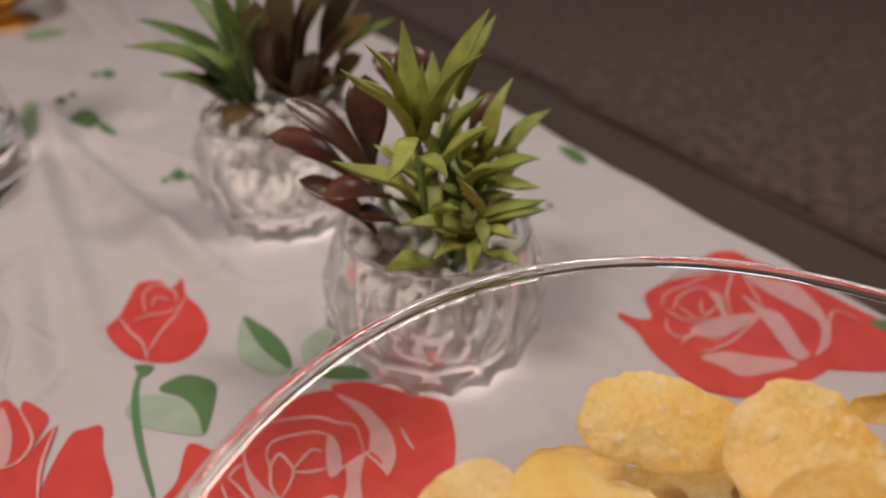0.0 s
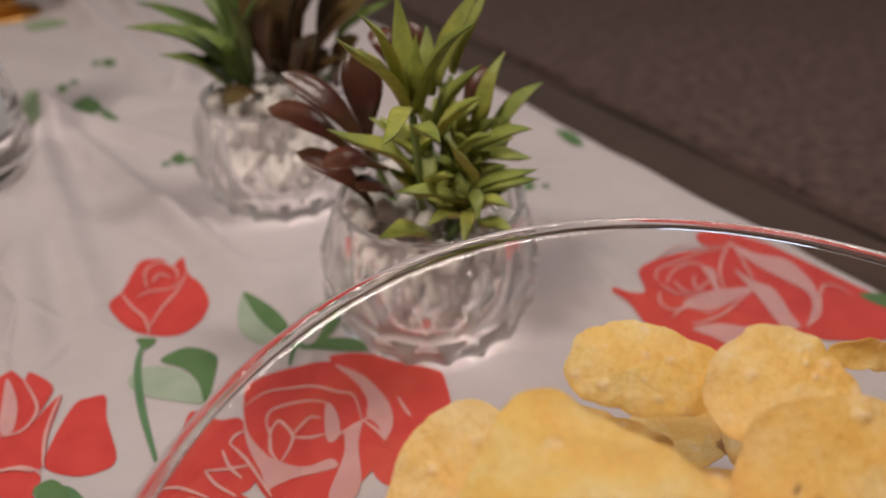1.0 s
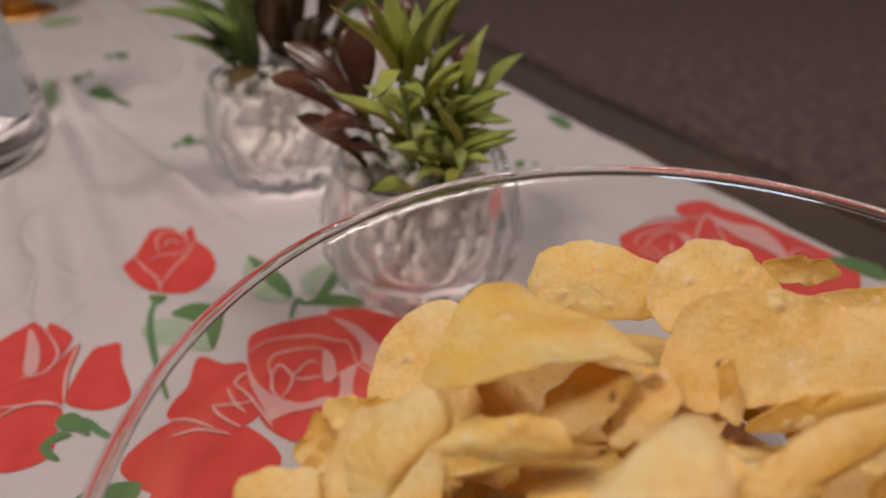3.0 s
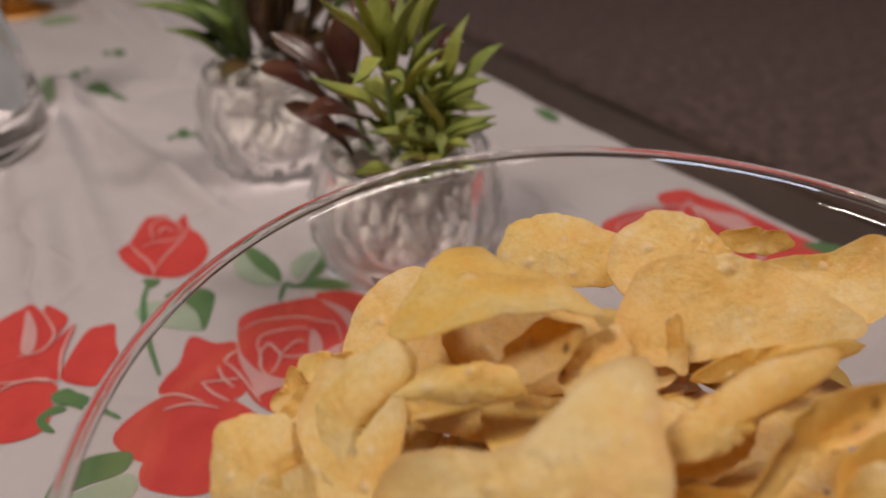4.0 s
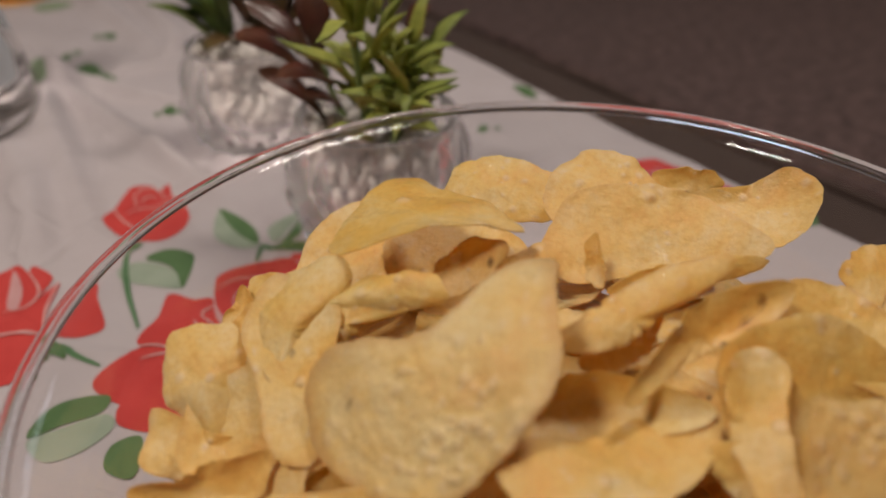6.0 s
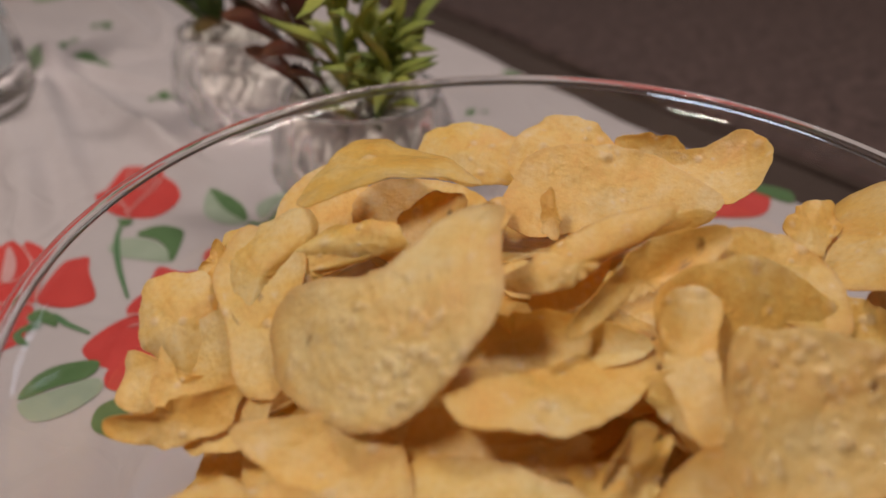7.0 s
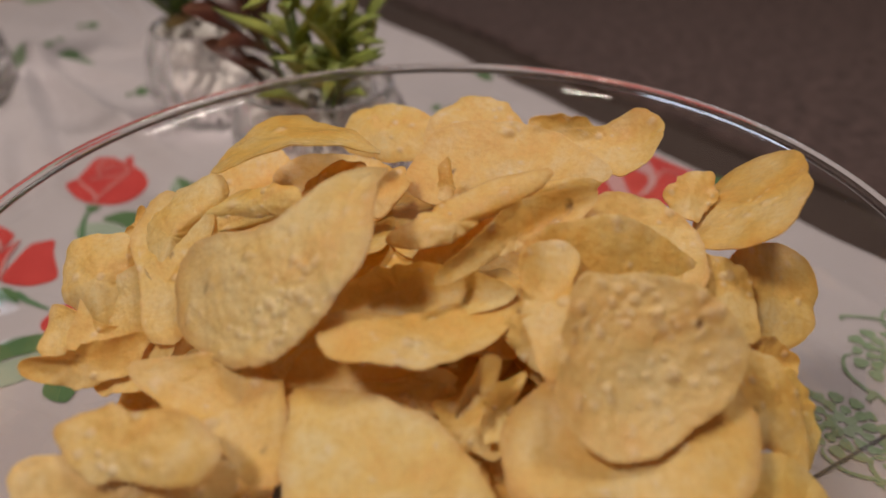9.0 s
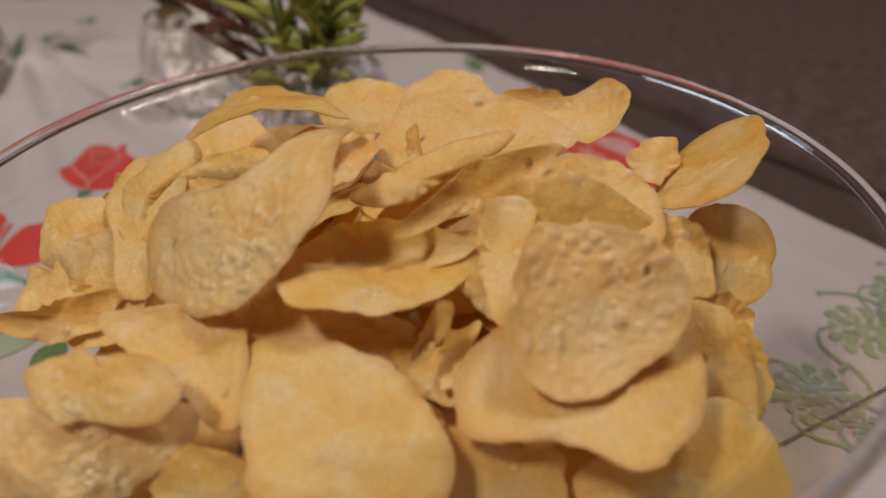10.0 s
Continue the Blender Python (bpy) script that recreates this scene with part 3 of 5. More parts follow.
def chip(centre, normal, axis, reach, curl, rough=1.0):
    """One fried slice, in millimetres: its middle, the way it faces, how far its edge reaches round the clock, and either
    how far it curls up round the clock or the terms of its bend: level, slopes, curvatures and twists."""
    chip_count[0] += 1
    seed = chip_count[0]
    c, n = Vector(centre) / 1000, Vector(normal).normalized()
    u = Vector(axis)
    u = (u - n * u.dot(n)).normalized()
    v = n.cross(u)
    rings, seg = (46, 150) if rough > 1.4 else (24, 84)
    some = random.Random(seed)
    bubbles = []
    mean = sum(reach) / len(reach)
    patch = Vector((some.uniform(-9, 9), some.uniform(-9, 9), 0))
    for k in range(int(200 * (rough - 0.9)) if rough > 1.4 else int(22 * rough * min(1.0, (mean / 15) ** 2))):
        a, d = some.uniform(0, 6.283), 0.94 * math.sqrt(some.random())
        e = d * around(reach, a)
        at_x, at_y = e * math.cos(a), e * math.sin(a)
        if noise.noise(Vector((at_x, at_y, seed * 9)) * 0.09 + patch) < some.uniform(-0.35, 0.28):
            continue
        size = some.uniform(0.55, 1.0) if some.random() < 0.7 else some.uniform(1.0, 1.7)
        bubbles.append((at_x, at_y, size, size * some.uniform(0.2, 0.42)))
    ruffle = 0.5 + 0.9 * noise.random()
    raised = [0.0]

    def at(i, j, lift):
        a = 2 * math.pi * j / seg
        r = i / rings
        edge = around(reach, a) * (1 + 0.03 * noise.noise(Vector((math.cos(a) * 3, math.sin(a) * 3, seed * 3.1))) + 0.022 * noise.noise(Vector((math.cos(a) * 9, math.sin(a) * 9, seed * 1.7))) + 0.012 * noise.noise(Vector((math.cos(a) * 26, math.sin(a) * 26, seed))))
        x, y = r * edge * math.cos(a), r * edge * math.sin(a)
        q = Vector((x, y, 0))
        if len(curl) < 12:
            p, w = x / 20, y / 20
            terms = (1, p, w, p * p, p * w, w * w, p ** 3, p * p * w, p * w * w, w ** 3)
            h = sum(k * term for k, term in zip(curl, terms))
        else:
            h = around(curl, a) * r ** 2.2
        h += 0.7 * noise.noise(q * 0.06 + Vector((0, 0, seed * 7.7))) + 0.55 * noise.noise(q * 0.15 + Vector((0, 0, seed * 5.3)))
        h += 0.15 * rough * noise.noise(q * 0.45 + Vector((0, 9, seed * 1.3)))
        for bx, by, size, high in bubbles:
            d = ((x - bx) ** 2 + (y - by) ** 2) / (size * size)
            if d < 1:
                h += high * (1 - d) ** 0.7
                raised[0] = max(raised[0], 0.9 * (1 - d) ** 0.5)
        h += ruffle * noise.noise(Vector((math.cos(a) * 2.4, math.sin(a) * 2.4, seed * 4.1))) * r ** 4
        return c + u * (x / 1000) + v * (y / 1000) + n * ((h + lift) / 1000)
    bm = bmesh.new()
    toast = bm.verts.layers.float.new("toast")
    char = bm.verts.layers.float.new("char")
    # share of cream: highlight painted on bubbles, plus the rough chips' own paleness
    pale = bm.verts.layers.float.new("pale_highlight")
    burnt = noise.random() ** 2
    faces = []
    for lift in (0.28, -0.28):
        mid = bm.verts.new(at(0, 0, lift))
        grid = []
        for i in range(1, rings + 1):
            edge_lift = lift * (0.6 if i == rings else 1.0)
            grid.append([])
            for j in range(seg):
                raised[0] = 0.35 if rough > 1.4 else 0.0
                w = bm.verts.new(at(i, j, edge_lift))
                w[pale] = raised[0]
                grid[-1].append(w)
            for w in grid[-1]:
                w[toast] = max(0.0, i / rings - 0.86) * 6.0 * burnt
                if lift > 0 and c.z > 0.075:
                    for mx, my, mr in MARKS:
                        d = math.hypot(w.co.x * 1000 - mx, w.co.y * 1000 - my)
                        w[char] = max(w[char], min(1.0, max(0.0, 1.4 - d / (0.8 * mr))))
        for j in range(seg):
            k = (j + 1) % seg
            bm.faces.new((mid, grid[0][j], grid[0][k]))
            for i in range(rings - 1):
                bm.faces.new((grid[i][j], grid[i + 1][j], grid[i + 1][k], grid[i][k]))
        faces.append(grid[-1])
    for j in range(seg):
        k = (j + 1) % seg
        bm.faces.new((faces[0][j], faces[1][j], faces[1][k], faces[0][k]))
        for ring in faces:
            bm.edges.get((ring[j], ring[k])).smooth = False
    bmesh.ops.recalc_face_normals(bm, faces=bm.faces)
    bmesh.ops.translate(bm, verts=bm.verts, vec=-c)
    ob = part("potato_chip", bm, CHIP)
    ob.location = c
    return tagged(ob, "thin golden fried potato chip with a blistered surface in the bowl", "potato chip", "chips in the glass bowl")


chip((60, 34, 109), (-0.38, -0.34, 0.86), (0.90, 0.11, 0.43), (24, 27, 32, 40, 25, 18, 17, 18, 24, 33, 36, 33, 28, 23, 21, 19, 17, 15, 14, 13, 13, 14, 16, 20), (0.0, 1.5, 6.0, -1.5, 0.1, -1.5, 0.2, -1.5, -2.1, -0.8), 2.0)
chip((88, -2, 86), (-0.04, -0.45, 0.89), (-0.78, 0.58, 0.25), (33, 27, 24, 22, 21, 22, 21, 21, 21, 21, 22, 23, 24, 24, 22, 19, 17, 16, 16, 17, 17, 19, 22, 27), (-6.0, -3.7, -2.1, -0.9, -0.0, 0.8, -0.2, -1.5, -2.6, -2.9, -3.3, -3.5, -3.6, -3.0, -1.9, -1.4, -1.1, -1.1, -1.2, -1.2, -0.9, -0.5, -1.8, -3.8), 0.9)
chip((141, 22, 103), (0.06, -0.57, 0.82), (0.98, 0.18, 0.05), (18, 17, 16, 15, 15, 15, 16, 17, 20, 20, 19, 19, 20, 23, 25, 26, 25, 23, 20, 18, 18, 19, 19, 19), (0.0, 2.8, 2.6, 5.0, 2.5, 2.0, -1.2, 2.8, -0.4, -1.2), 1.5)
chip((138, 6, 90), (0.03, -0.45, 0.89), (0.99, 0.11, 0.02), (26, 28, 27, 22, 19, 19, 18, 18, 18, 22, 25, 28, 28, 28, 19, 14, 13, 13, 15, 18, 20, 20, 22, 24), (0.0, 0.0, -1.2, -1.5, 0.0, 3.5), 1.2)
chip((169, 22, 86), (0.39, -0.60, 0.70), (0.52, -0.49, -0.70), (17, 15, 13, 11, 11, 11, 11, 11, 13, 13, 13, 13, 12, 11, 12, 12, 12, 13, 14, 15, 11, 10, 9, 10), (0.0, 0.1, 0.2, 0.1, -0.0, -0.1, -0.3, -0.5, -0.8, -1.4, -2.0, -2.2, -1.4, -0.6, 0.1, 0.7, 0.6, 0.6, 0.4, -0.0, -1.1, -1.7, -2.3, -2.1), 1.25)
chip((158, 1, 72), (0.15, -0.68, 0.71), (0.89, -0.22, -0.39), (27, 27, 26, 25, 23, 20, 16, 12, 11, 10, 10, 11, 13, 16, 22, 23, 22, 18, 17, 17, 17, 17, 18, 21), (-1.8, -2.0, -2.7, -3.4, -3.3, -2.7, -2.1, -2.0, -1.9, -1.8, -1.8, -1.7, -1.6, -2.3, -3.4, -3.1, -2.6, -2.6, -2.6, -2.6, -2.6, -2.4, -2.3, -2.1), 0.8)
chip((121, -4, 74), (-0.03, -0.79, 0.61), (-0.76, 0.41, 0.50), (16, 13, 12, 12, 13, 13, 14, 14, 13, 13, 13, 13, 13, 14, 13, 12, 13, 11, 8, 7, 7, 7, 8, 10), (0.2, -0.2, -0.4, -0.7, -0.9, -0.4, 0.1, 0.3, 0.1, -0.0, -0.2, -0.2, -0.1, 0.0, -0.3, -0.7, -1.2, -0.9, -0.4, -0.1, 0.2, 0.5, 0.7, 0.6), 1.0)
chip((12, 43, 80), (-0.25, -0.52, 0.81), (0.16, 0.81, 0.57), (24, 21, 21, 20, 15, 13, 12, 10, 9, 8, 8, 9, 10, 12, 12, 14, 17, 22, 20, 20, 21, 20, 19, 21), (3.2, 3.3, 3.4, 3.6, 4.2, 4.7, 5.0, 4.8, 4.4, 4.1, 3.8, 3.5, 3.1, 2.8, 3.0, 3.2, 3.6, 4.0, 4.2, 4.3, 4.4, 4.1, 3.9, 3.6), 0.9)
chip((24, 54, 95), (-0.23, -0.44, 0.87), (-0.21, 0.89, 0.40), (30, 25, 20, 12, 9, 8, 7, 7, 8, 9, 12, 16, 18, 19, 14, 11, 10, 10, 10, 12, 15, 21, 22, 25), (0.1, 0.6, 0.9, 0.7, 0.6, 0.6, 0.5, 0.5, 0.5, 0.4, 0.4, 0.2, 0.0, -0.0, 0.4, 0.7, 0.9, 0.9, 0.9, 0.8, 0.7, 0.6, 0.4, 0.3), 0.9)
chip((169, 54, 94), (0.28, -0.47, 0.84), (-0.25, -0.88, -0.41), (16, 14, 14, 13, 9, 8, 7, 7, 7, 8, 8, 8, 8, 9, 10, 12, 14, 12, 11, 11, 11, 11, 11, 13), (0.5, 0.5, 0.6, 0.7, 0.8, 0.9, 0.9, 1.0, 1.0, 1.1, 1.2, 1.2, 1.3, 1.4, 1.1, 0.3, -0.5, 0.2, 0.8, 1.4, 1.9, 1.6, 1.3, 0.9), 0.9)
chip((179, 42, 80), (0.37, -0.58, 0.72), (-0.68, -0.70, -0.22), (16, 13, 11, 10, 10, 8, 7, 7, 7, 7, 8, 7, 6, 6, 6, 7, 7, 8, 9, 12, 13, 12, 12, 14), (2.3, 2.1, 1.9, 1.7, 1.6, 1.5, 1.5, 1.5, 1.5, 1.5, 1.5, 1.7, 1.9, 2.1, 2.3, 2.4, 2.2, 2.0, 1.7, 1.3, 1.2, 1.4, 1.7, 2.0), 0.9)
chip((14, 77, 90), (-0.20, -0.65, 0.74), (-0.31, -0.67, -0.67), (20, 18, 18, 18, 16, 15, 15, 16, 14, 12, 12, 12, 11, 10, 9, 10, 10, 10, 10, 11, 14, 14, 14, 16), (2.2, 2.2, 2.2, 2.2, 2.3, 2.4, 2.4, 2.5, 2.5, 2.5, 2.5, 2.5, 2.4, 2.2, 2.1, 1.9, 1.9, 2.1, 2.3, 2.5, 2.8, 2.7, 2.5, 2.4), 0.9)
chip((91, 29, 100), (0.06, 0.02, 1.00), (0.93, 0.35, -0.06), (25, 28, 25, 14, 9, 8, 8, 8, 9, 13, 19, 22, 21, 18, 14, 12, 11, 11, 11, 11, 12, 13, 16, 20), (0.0, -2.5, -0.2, 0.3, -3.6, -2.4, 2.7, 1.6, 0.8, -0.7), 0.9)
chip((85, 49, 97), (-0.07, -0.74, 0.66), (1.00, -0.09, 0.00), (30, 20, 13, 10, 7, 6, 6, 5, 6, 7, 7, 8, 11, 15, 20, 13, 10, 8, 8, 8, 9, 11, 14, 20), (10.3, 7.5, 6.2, 5.6, 5.6, 5.5, 5.5, 5.4, 5.4, 5.3, 5.8, 6.4, 7.4, 9.2, 11.3, 7.6, 5.9, 4.7, 4.5, 4.7, 5.0, 5.3, 5.9, 7.4), 0.8)
chip((114, 56, 109), (0.28, -0.76, 0.58), (-0.83, -0.49, -0.25), (26, 9, 6, 4, 4, 3, 3, 4, 4, 5, 8, 16, 23, 17, 12, 10, 8, 7, 7, 7, 7, 8, 10, 15), (7.5, 1.0, 0.9, 0.8, 0.8, 0.8, 0.7, 0.7, 1.0, 1.5, 2.6, 4.5, 4.7, 2.8, 1.5, 1.1, 1.2, 1.3, 1.4, 1.5, 1.6, 2.0, 2.5, 3.4), 1.0)
chip((99, 59, 111), (0.02, -0.54, 0.84), (0.87, 0.43, 0.25), (30, 21, 14, 10, 8, 7, 7, 7, 7, 9, 11, 18, 14, 10, 7, 6, 5, 4, 4, 4, 4, 5, 6, 9), (-0.6, -1.7, -1.6, -1.4, -1.2, -1.0, -0.9, -0.7, -0.6, -0.4, -0.6, -1.3, -1.3, -1.4, -1.4, -1.5, -1.5, -1.5, -1.5, -1.5, -1.5, -1.5, -1.6, -1.6), 1.2)
chip((121, 36, 104), (-0.15, -0.46, 0.87), (-0.07, -0.88, -0.48), (19, 18, 10, 7, 6, 5, 5, 5, 6, 8, 14, 16, 16, 14, 12, 9, 7, 6, 6, 6, 7, 8, 9, 12), (1.2, 2.5, 2.2, 1.8, 1.6, 1.5, 1.4, 1.2, 0.9, 0.3, -1.1, -0.8, 0.5, 2.8, 3.6, 1.6, 1.1, 0.7, 0.3, 0.0, -0.3, -0.4, -0.1, 0.3), 1.0)
chip((138, 48, 101), (0.26, -0.69, 0.67), (0.94, 0.34, -0.01), (24, 20, 18, 17, 17, 17, 17, 17, 19, 22, 25, 24, 24, 25, 28, 30, 30, 27, 25, 25, 26, 27, 27, 26), (0.0, 0.1, 1.1, 0.6, -0.4, -1.3), 1.2)
chip((150, 66, 106), (0.15, -0.40, 0.91), (0.36, -0.83, -0.42), (21, 20, 16, 13, 12, 10, 9, 8, 8, 9, 9, 9, 10, 12, 14, 16, 19, 19, 19, 16, 16, 16, 17, 18), (1.1, 2.9, 2.5, 1.9, 1.4, 1.1, 0.9, 0.7, 0.5, 0.4, 0.5, 0.6, 0.7, 0.8, 1.4, 2.2, 3.1, 2.3, 1.6, 1.3, 1.0, 0.8, 0.7, 0.9), 1.0)
chip((180, 80, 105), (-0.56, 0.18, 0.81), (-0.31, -0.95, -0.00), (22, 22, 20, 18, 17, 17, 17, 17, 19, 22, 25, 27, 27, 27, 24, 20, 17, 16, 16, 17, 19, 21, 21, 21), (0.0, -0.2, -0.4, -0.2, -1.8, 0.0), 1.0)
chip((167, 88, 103), (0.15, -0.47, 0.87), (0.68, 0.69, 0.26), (12, 10, 9, 8, 7, 7, 6, 7, 8, 9, 9, 9, 10, 9, 9, 9, 7, 6, 6, 6, 7, 8, 8, 9), (-0.1, -0.0, -0.0, 0.0, 0.1, 0.2, 0.3, 0.4, 0.6, 0.6, 0.2, -0.1, -0.4, -0.1, 0.2, 0.5, 0.4, 0.4, 0.3, 0.3, 0.2, 0.1, 0.1, 0.0), 0.8)
chip((183, 60, 88), (0.36, -0.54, 0.76), (-0.92, -0.11, 0.36), (19, 18, 18, 17, 17, 15, 15, 15, 14, 14, 14, 14, 14, 16, 17, 18, 18, 18, 16, 15, 15, 15, 15, 16), (1.4, 1.4, 1.3, 1.2, 1.1, 0.4, -0.2, -0.6, -0.1, 0.4, 0.9, 1.1, 1.4, 1.7, 1.5, 1.1, 0.6, 0.1, 0.2, 0.3, 0.3, 0.5, 0.8, 1.0), 1.0)
chip((181, 31, 76), (0.35, -0.64, 0.68), (0.19, -0.66, -0.72), (14, 12, 11, 10, 8, 7, 7, 6, 7, 7, 8, 10, 10, 9, 8, 8, 9, 8, 8, 8, 9, 12, 12, 13), (0.7, 0.3, 0.1, -0.1, -0.0, 0.1, 0.3, 0.4, 0.5, 0.4, 0.4, 0.3, 0.3, 0.3, 0.3, 0.3, 0.3, 0.3, 0.2, 0.2, 0.1, 0.0, 0.2, 0.4), 1.0)
chip((8, 36, 83), (0.20, -0.84, 0.51), (0.88, 0.39, 0.28), (17, 10, 7, 6, 5, 5, 4, 5, 5, 7, 15, 14, 10, 8, 7, 7, 6, 6, 6, 6, 7, 10, 13, 14), (0.6, 0.5, 0.5, 0.7, 1.1, 1.4, 1.7, 2.0, 2.3, 2.8, 1.1, 1.4, 1.3, 1.1, 1.0, 0.9, 0.9, 1.0, 1.1, 1.3, 1.4, 1.7, 1.8, 1.3), 0.7)
chip((4, 47, 81), (-0.09, -0.74, 0.67), (0.99, -0.10, 0.02), (19, 13, 8, 6, 5, 5, 5, 6, 7, 11, 17, 15, 15, 15, 12, 9, 8, 7, 7, 7, 8, 8, 10, 13), (-1.9, -1.3, 0.1, 0.8, 1.0, 0.7, 0.4, 0.1, -0.5, -1.4, -2.9, -1.8, -0.9, 0.0, 0.0, -0.3, -0.5, -0.6, -0.8, -0.9, -1.1, -1.2, -1.3, -1.5), 0.9)
chip((50, 17, 88), (-0.06, -0.43, 0.90), (-0.94, 0.32, 0.09), (26, 16, 12, 8, 6, 6, 7, 8, 11, 19, 22, 18, 15, 14, 13, 13, 12, 13, 13, 12, 12, 14, 16, 20), (2.9, 1.3, 1.7, 2.1, 2.3, 2.2, 2.0, 1.8, 1.5, 1.0, 1.7, 2.0, 2.0, 1.8, 1.6, 1.3, 1.0, 0.8, 0.7, 0.8, 0.9, 1.1, 1.5, 2.3), 0.8)
chip((31, 3, 90), (-0.10, -0.60, 0.80), (1.00, -0.06, 0.08), (24, 20, 16, 12, 9, 8, 9, 10, 10, 11, 13, 15, 12, 10, 9, 8, 8, 7, 6, 6, 7, 9, 14, 21), (0.0, 0.6, 0.0, 1.0, 0.0, -3.0), 1.3)
chip((34, -4, 80), (0.07, -0.71, 0.70), (-0.94, 0.19, 0.29), (26, 24, 23, 23, 17, 13, 11, 10, 10, 11, 12, 12, 14, 17, 21, 22, 16, 11, 9, 9, 9, 11, 14, 19), (-2.2, -1.6, -1.0, -0.6, -0.5, -0.6, -0.9, -1.0, -1.2, -1.3, -1.5, -1.3, -1.1, -1.0, -1.5, -2.0, -1.1, 0.1, 0.4, 0.2, -0.0, -0.3, -0.7, -1.4), 1.9)
chip((57, -6, 74), (0.04, -0.81, 0.59), (0.79, -0.34, -0.52), (13, 11, 11, 11, 10, 9, 8, 7, 7, 7, 8, 8, 8, 8, 9, 11, 10, 9, 9, 10, 10, 10, 10, 11), (0.9, 0.7, 0.6, 0.4, 0.6, 0.9, 1.1, 0.9, 0.8, 0.6, 0.4, 0.4, 0.5, 0.6, 0.8, 0.9, 0.8, 0.7, 0.6, 0.5, 0.5, 0.6, 0.7, 0.8), 0.9)
chip((104, 18, 95), (0.03, -0.96, 0.29), (0.52, 0.26, 0.81), (10, 8, 4, 3, 2, 2, 2, 2, 2, 2, 3, 5, 7, 5, 4, 3, 3, 3, 3, 3, 3, 4, 5, 7), (4.1, 1.8, 2.0, 2.4, 2.6, 2.8, 2.9, 3.1, 3.2, 3.4, 3.7, 4.2, 3.7, 2.8, 2.4, 2.1, 1.8, 1.9, 2.0, 2.1, 2.3, 2.5, 2.8, 3.3), 0.6)
chip((78, 28, 90), (0.02, -0.72, 0.69), (1.00, -0.04, -0.07), (23, 10, 6, 4, 3, 3, 3, 3, 4, 5, 7, 13, 15, 17, 17, 11, 8, 7, 6, 6, 6, 7, 9, 14), (2.4, 1.5, 1.3, 1.2, 1.1, 1.0, 1.0, 0.9, 0.9, 0.7, 0.4, -0.6, 0.7, 2.2, 2.0, 1.2, 0.9, 0.7, 0.5, 0.5, 0.6, 0.6, 0.6, 0.6), 0.8)
chip((89, 25, 86), (-0.02, -0.90, 0.44), (0.91, -0.20, -0.35), (13, 12, 12, 8, 5, 4, 4, 4, 4, 4, 4, 5, 7, 12, 7, 5, 4, 4, 4, 4, 5, 5, 6, 8), (1.7, 0.8, 0.0, 0.4, 0.8, 1.1, 1.2, 1.4, 1.4, 1.3, 1.3, 1.2, 1.0, 0.7, 0.6, 0.6, 0.5, 0.5, 0.5, 0.5, 0.5, 0.6, 0.8, 1.1), 0.8)
chip((104, 19, 82), (-0.12, -0.64, 0.76), (-0.87, 0.43, 0.23), (10, 8, 7, 7, 7, 7, 6, 6, 6, 7, 9, 9, 8, 9, 9, 8, 8, 8, 7, 6, 6, 6, 7, 8), (2.2, 1.4, 0.9, 0.5, 0.1, -0.3, -0.1, 0.0, 0.1, 0.3, 0.5, 0.8, 1.1, 1.4, 1.5, 0.7, 0.0, -0.7, -0.7, -0.2, 0.2, 0.5, 0.9, 1.4), 0.8)
chip((110, 19, 87), (-0.35, -0.63, 0.69), (0.56, 0.45, 0.69), (10, 7, 6, 6, 5, 4, 4, 4, 4, 4, 4, 5, 6, 8, 7, 7, 5, 4, 4, 3, 3, 4, 4, 6), (-0.1, 1.0, 1.7, 2.2, 2.0, 1.6, 1.3, 1.1, 0.8, 0.8, 0.9, 0.9, 0.9, 1.1, 1.4, 1.8, 1.7, 1.6, 1.5, 1.5, 1.4, 1.3, 1.2, 0.8), 0.8)
chip((117, 29, 97), (-0.23, -0.67, 0.70), (0.83, -0.51, -0.21), (9, 7, 6, 5, 5, 5, 6, 6, 7, 7, 8, 8, 8, 7, 5, 4, 4, 4, 4, 4, 5, 6, 8, 8), (-0.1, -0.3, -0.4, -0.5, -0.6, -0.7, -0.8, -0.7, -0.2, 0.3, 0.4, 0.2, -0.0, -0.5, -0.8, -1.0, -1.1, -1.1, -0.8, -0.6, -0.2, 0.4, 0.7, 0.3), 0.8)
chip((53, 89, 120), (-0.14, 0.09, 0.99), (0.98, -0.14, 0.16), (25, 20, 18, 16, 15, 16, 17, 24, 25, 23, 22, 21, 22, 24, 22, 18, 16, 13, 12, 11, 12, 12, 14, 17), (-7.0, -4.1, -2.8, -2.1, -1.7, -1.4, -1.0, -0.5, 0.3, -0.0, -0.5, -1.7, -3.1, -5.5, -5.1, -2.6, -0.5, 0.3, 0.9, 1.4, 1.2, 0.4, -0.5, -1.9), 0.9)
chip((62, 100, 97), (-0.06, -0.30, 0.95), (0.90, -0.35, 0.10), (21, 20, 18, 17, 18, 20, 22, 20, 18, 17, 17, 19), (2.0, 1.2, -0.4, -1.2, -0.4, 1.0, 2.2, 1.2, -0.2, -1.0, -0.2, 1.0), 0.8)
chip((31, 104, 93), (-0.12, -0.50, 0.86), (0.95, 0.20, 0.15), (17, 19, 21, 19, 17, 16, 17, 18, 18, 17, 16, 17), (-1.5, -0.5, 0.5, 0.8, 0.2, -1.0, -2.0, -1.0, 0.3, 0.8, 0.2, -1.0), 0.8)
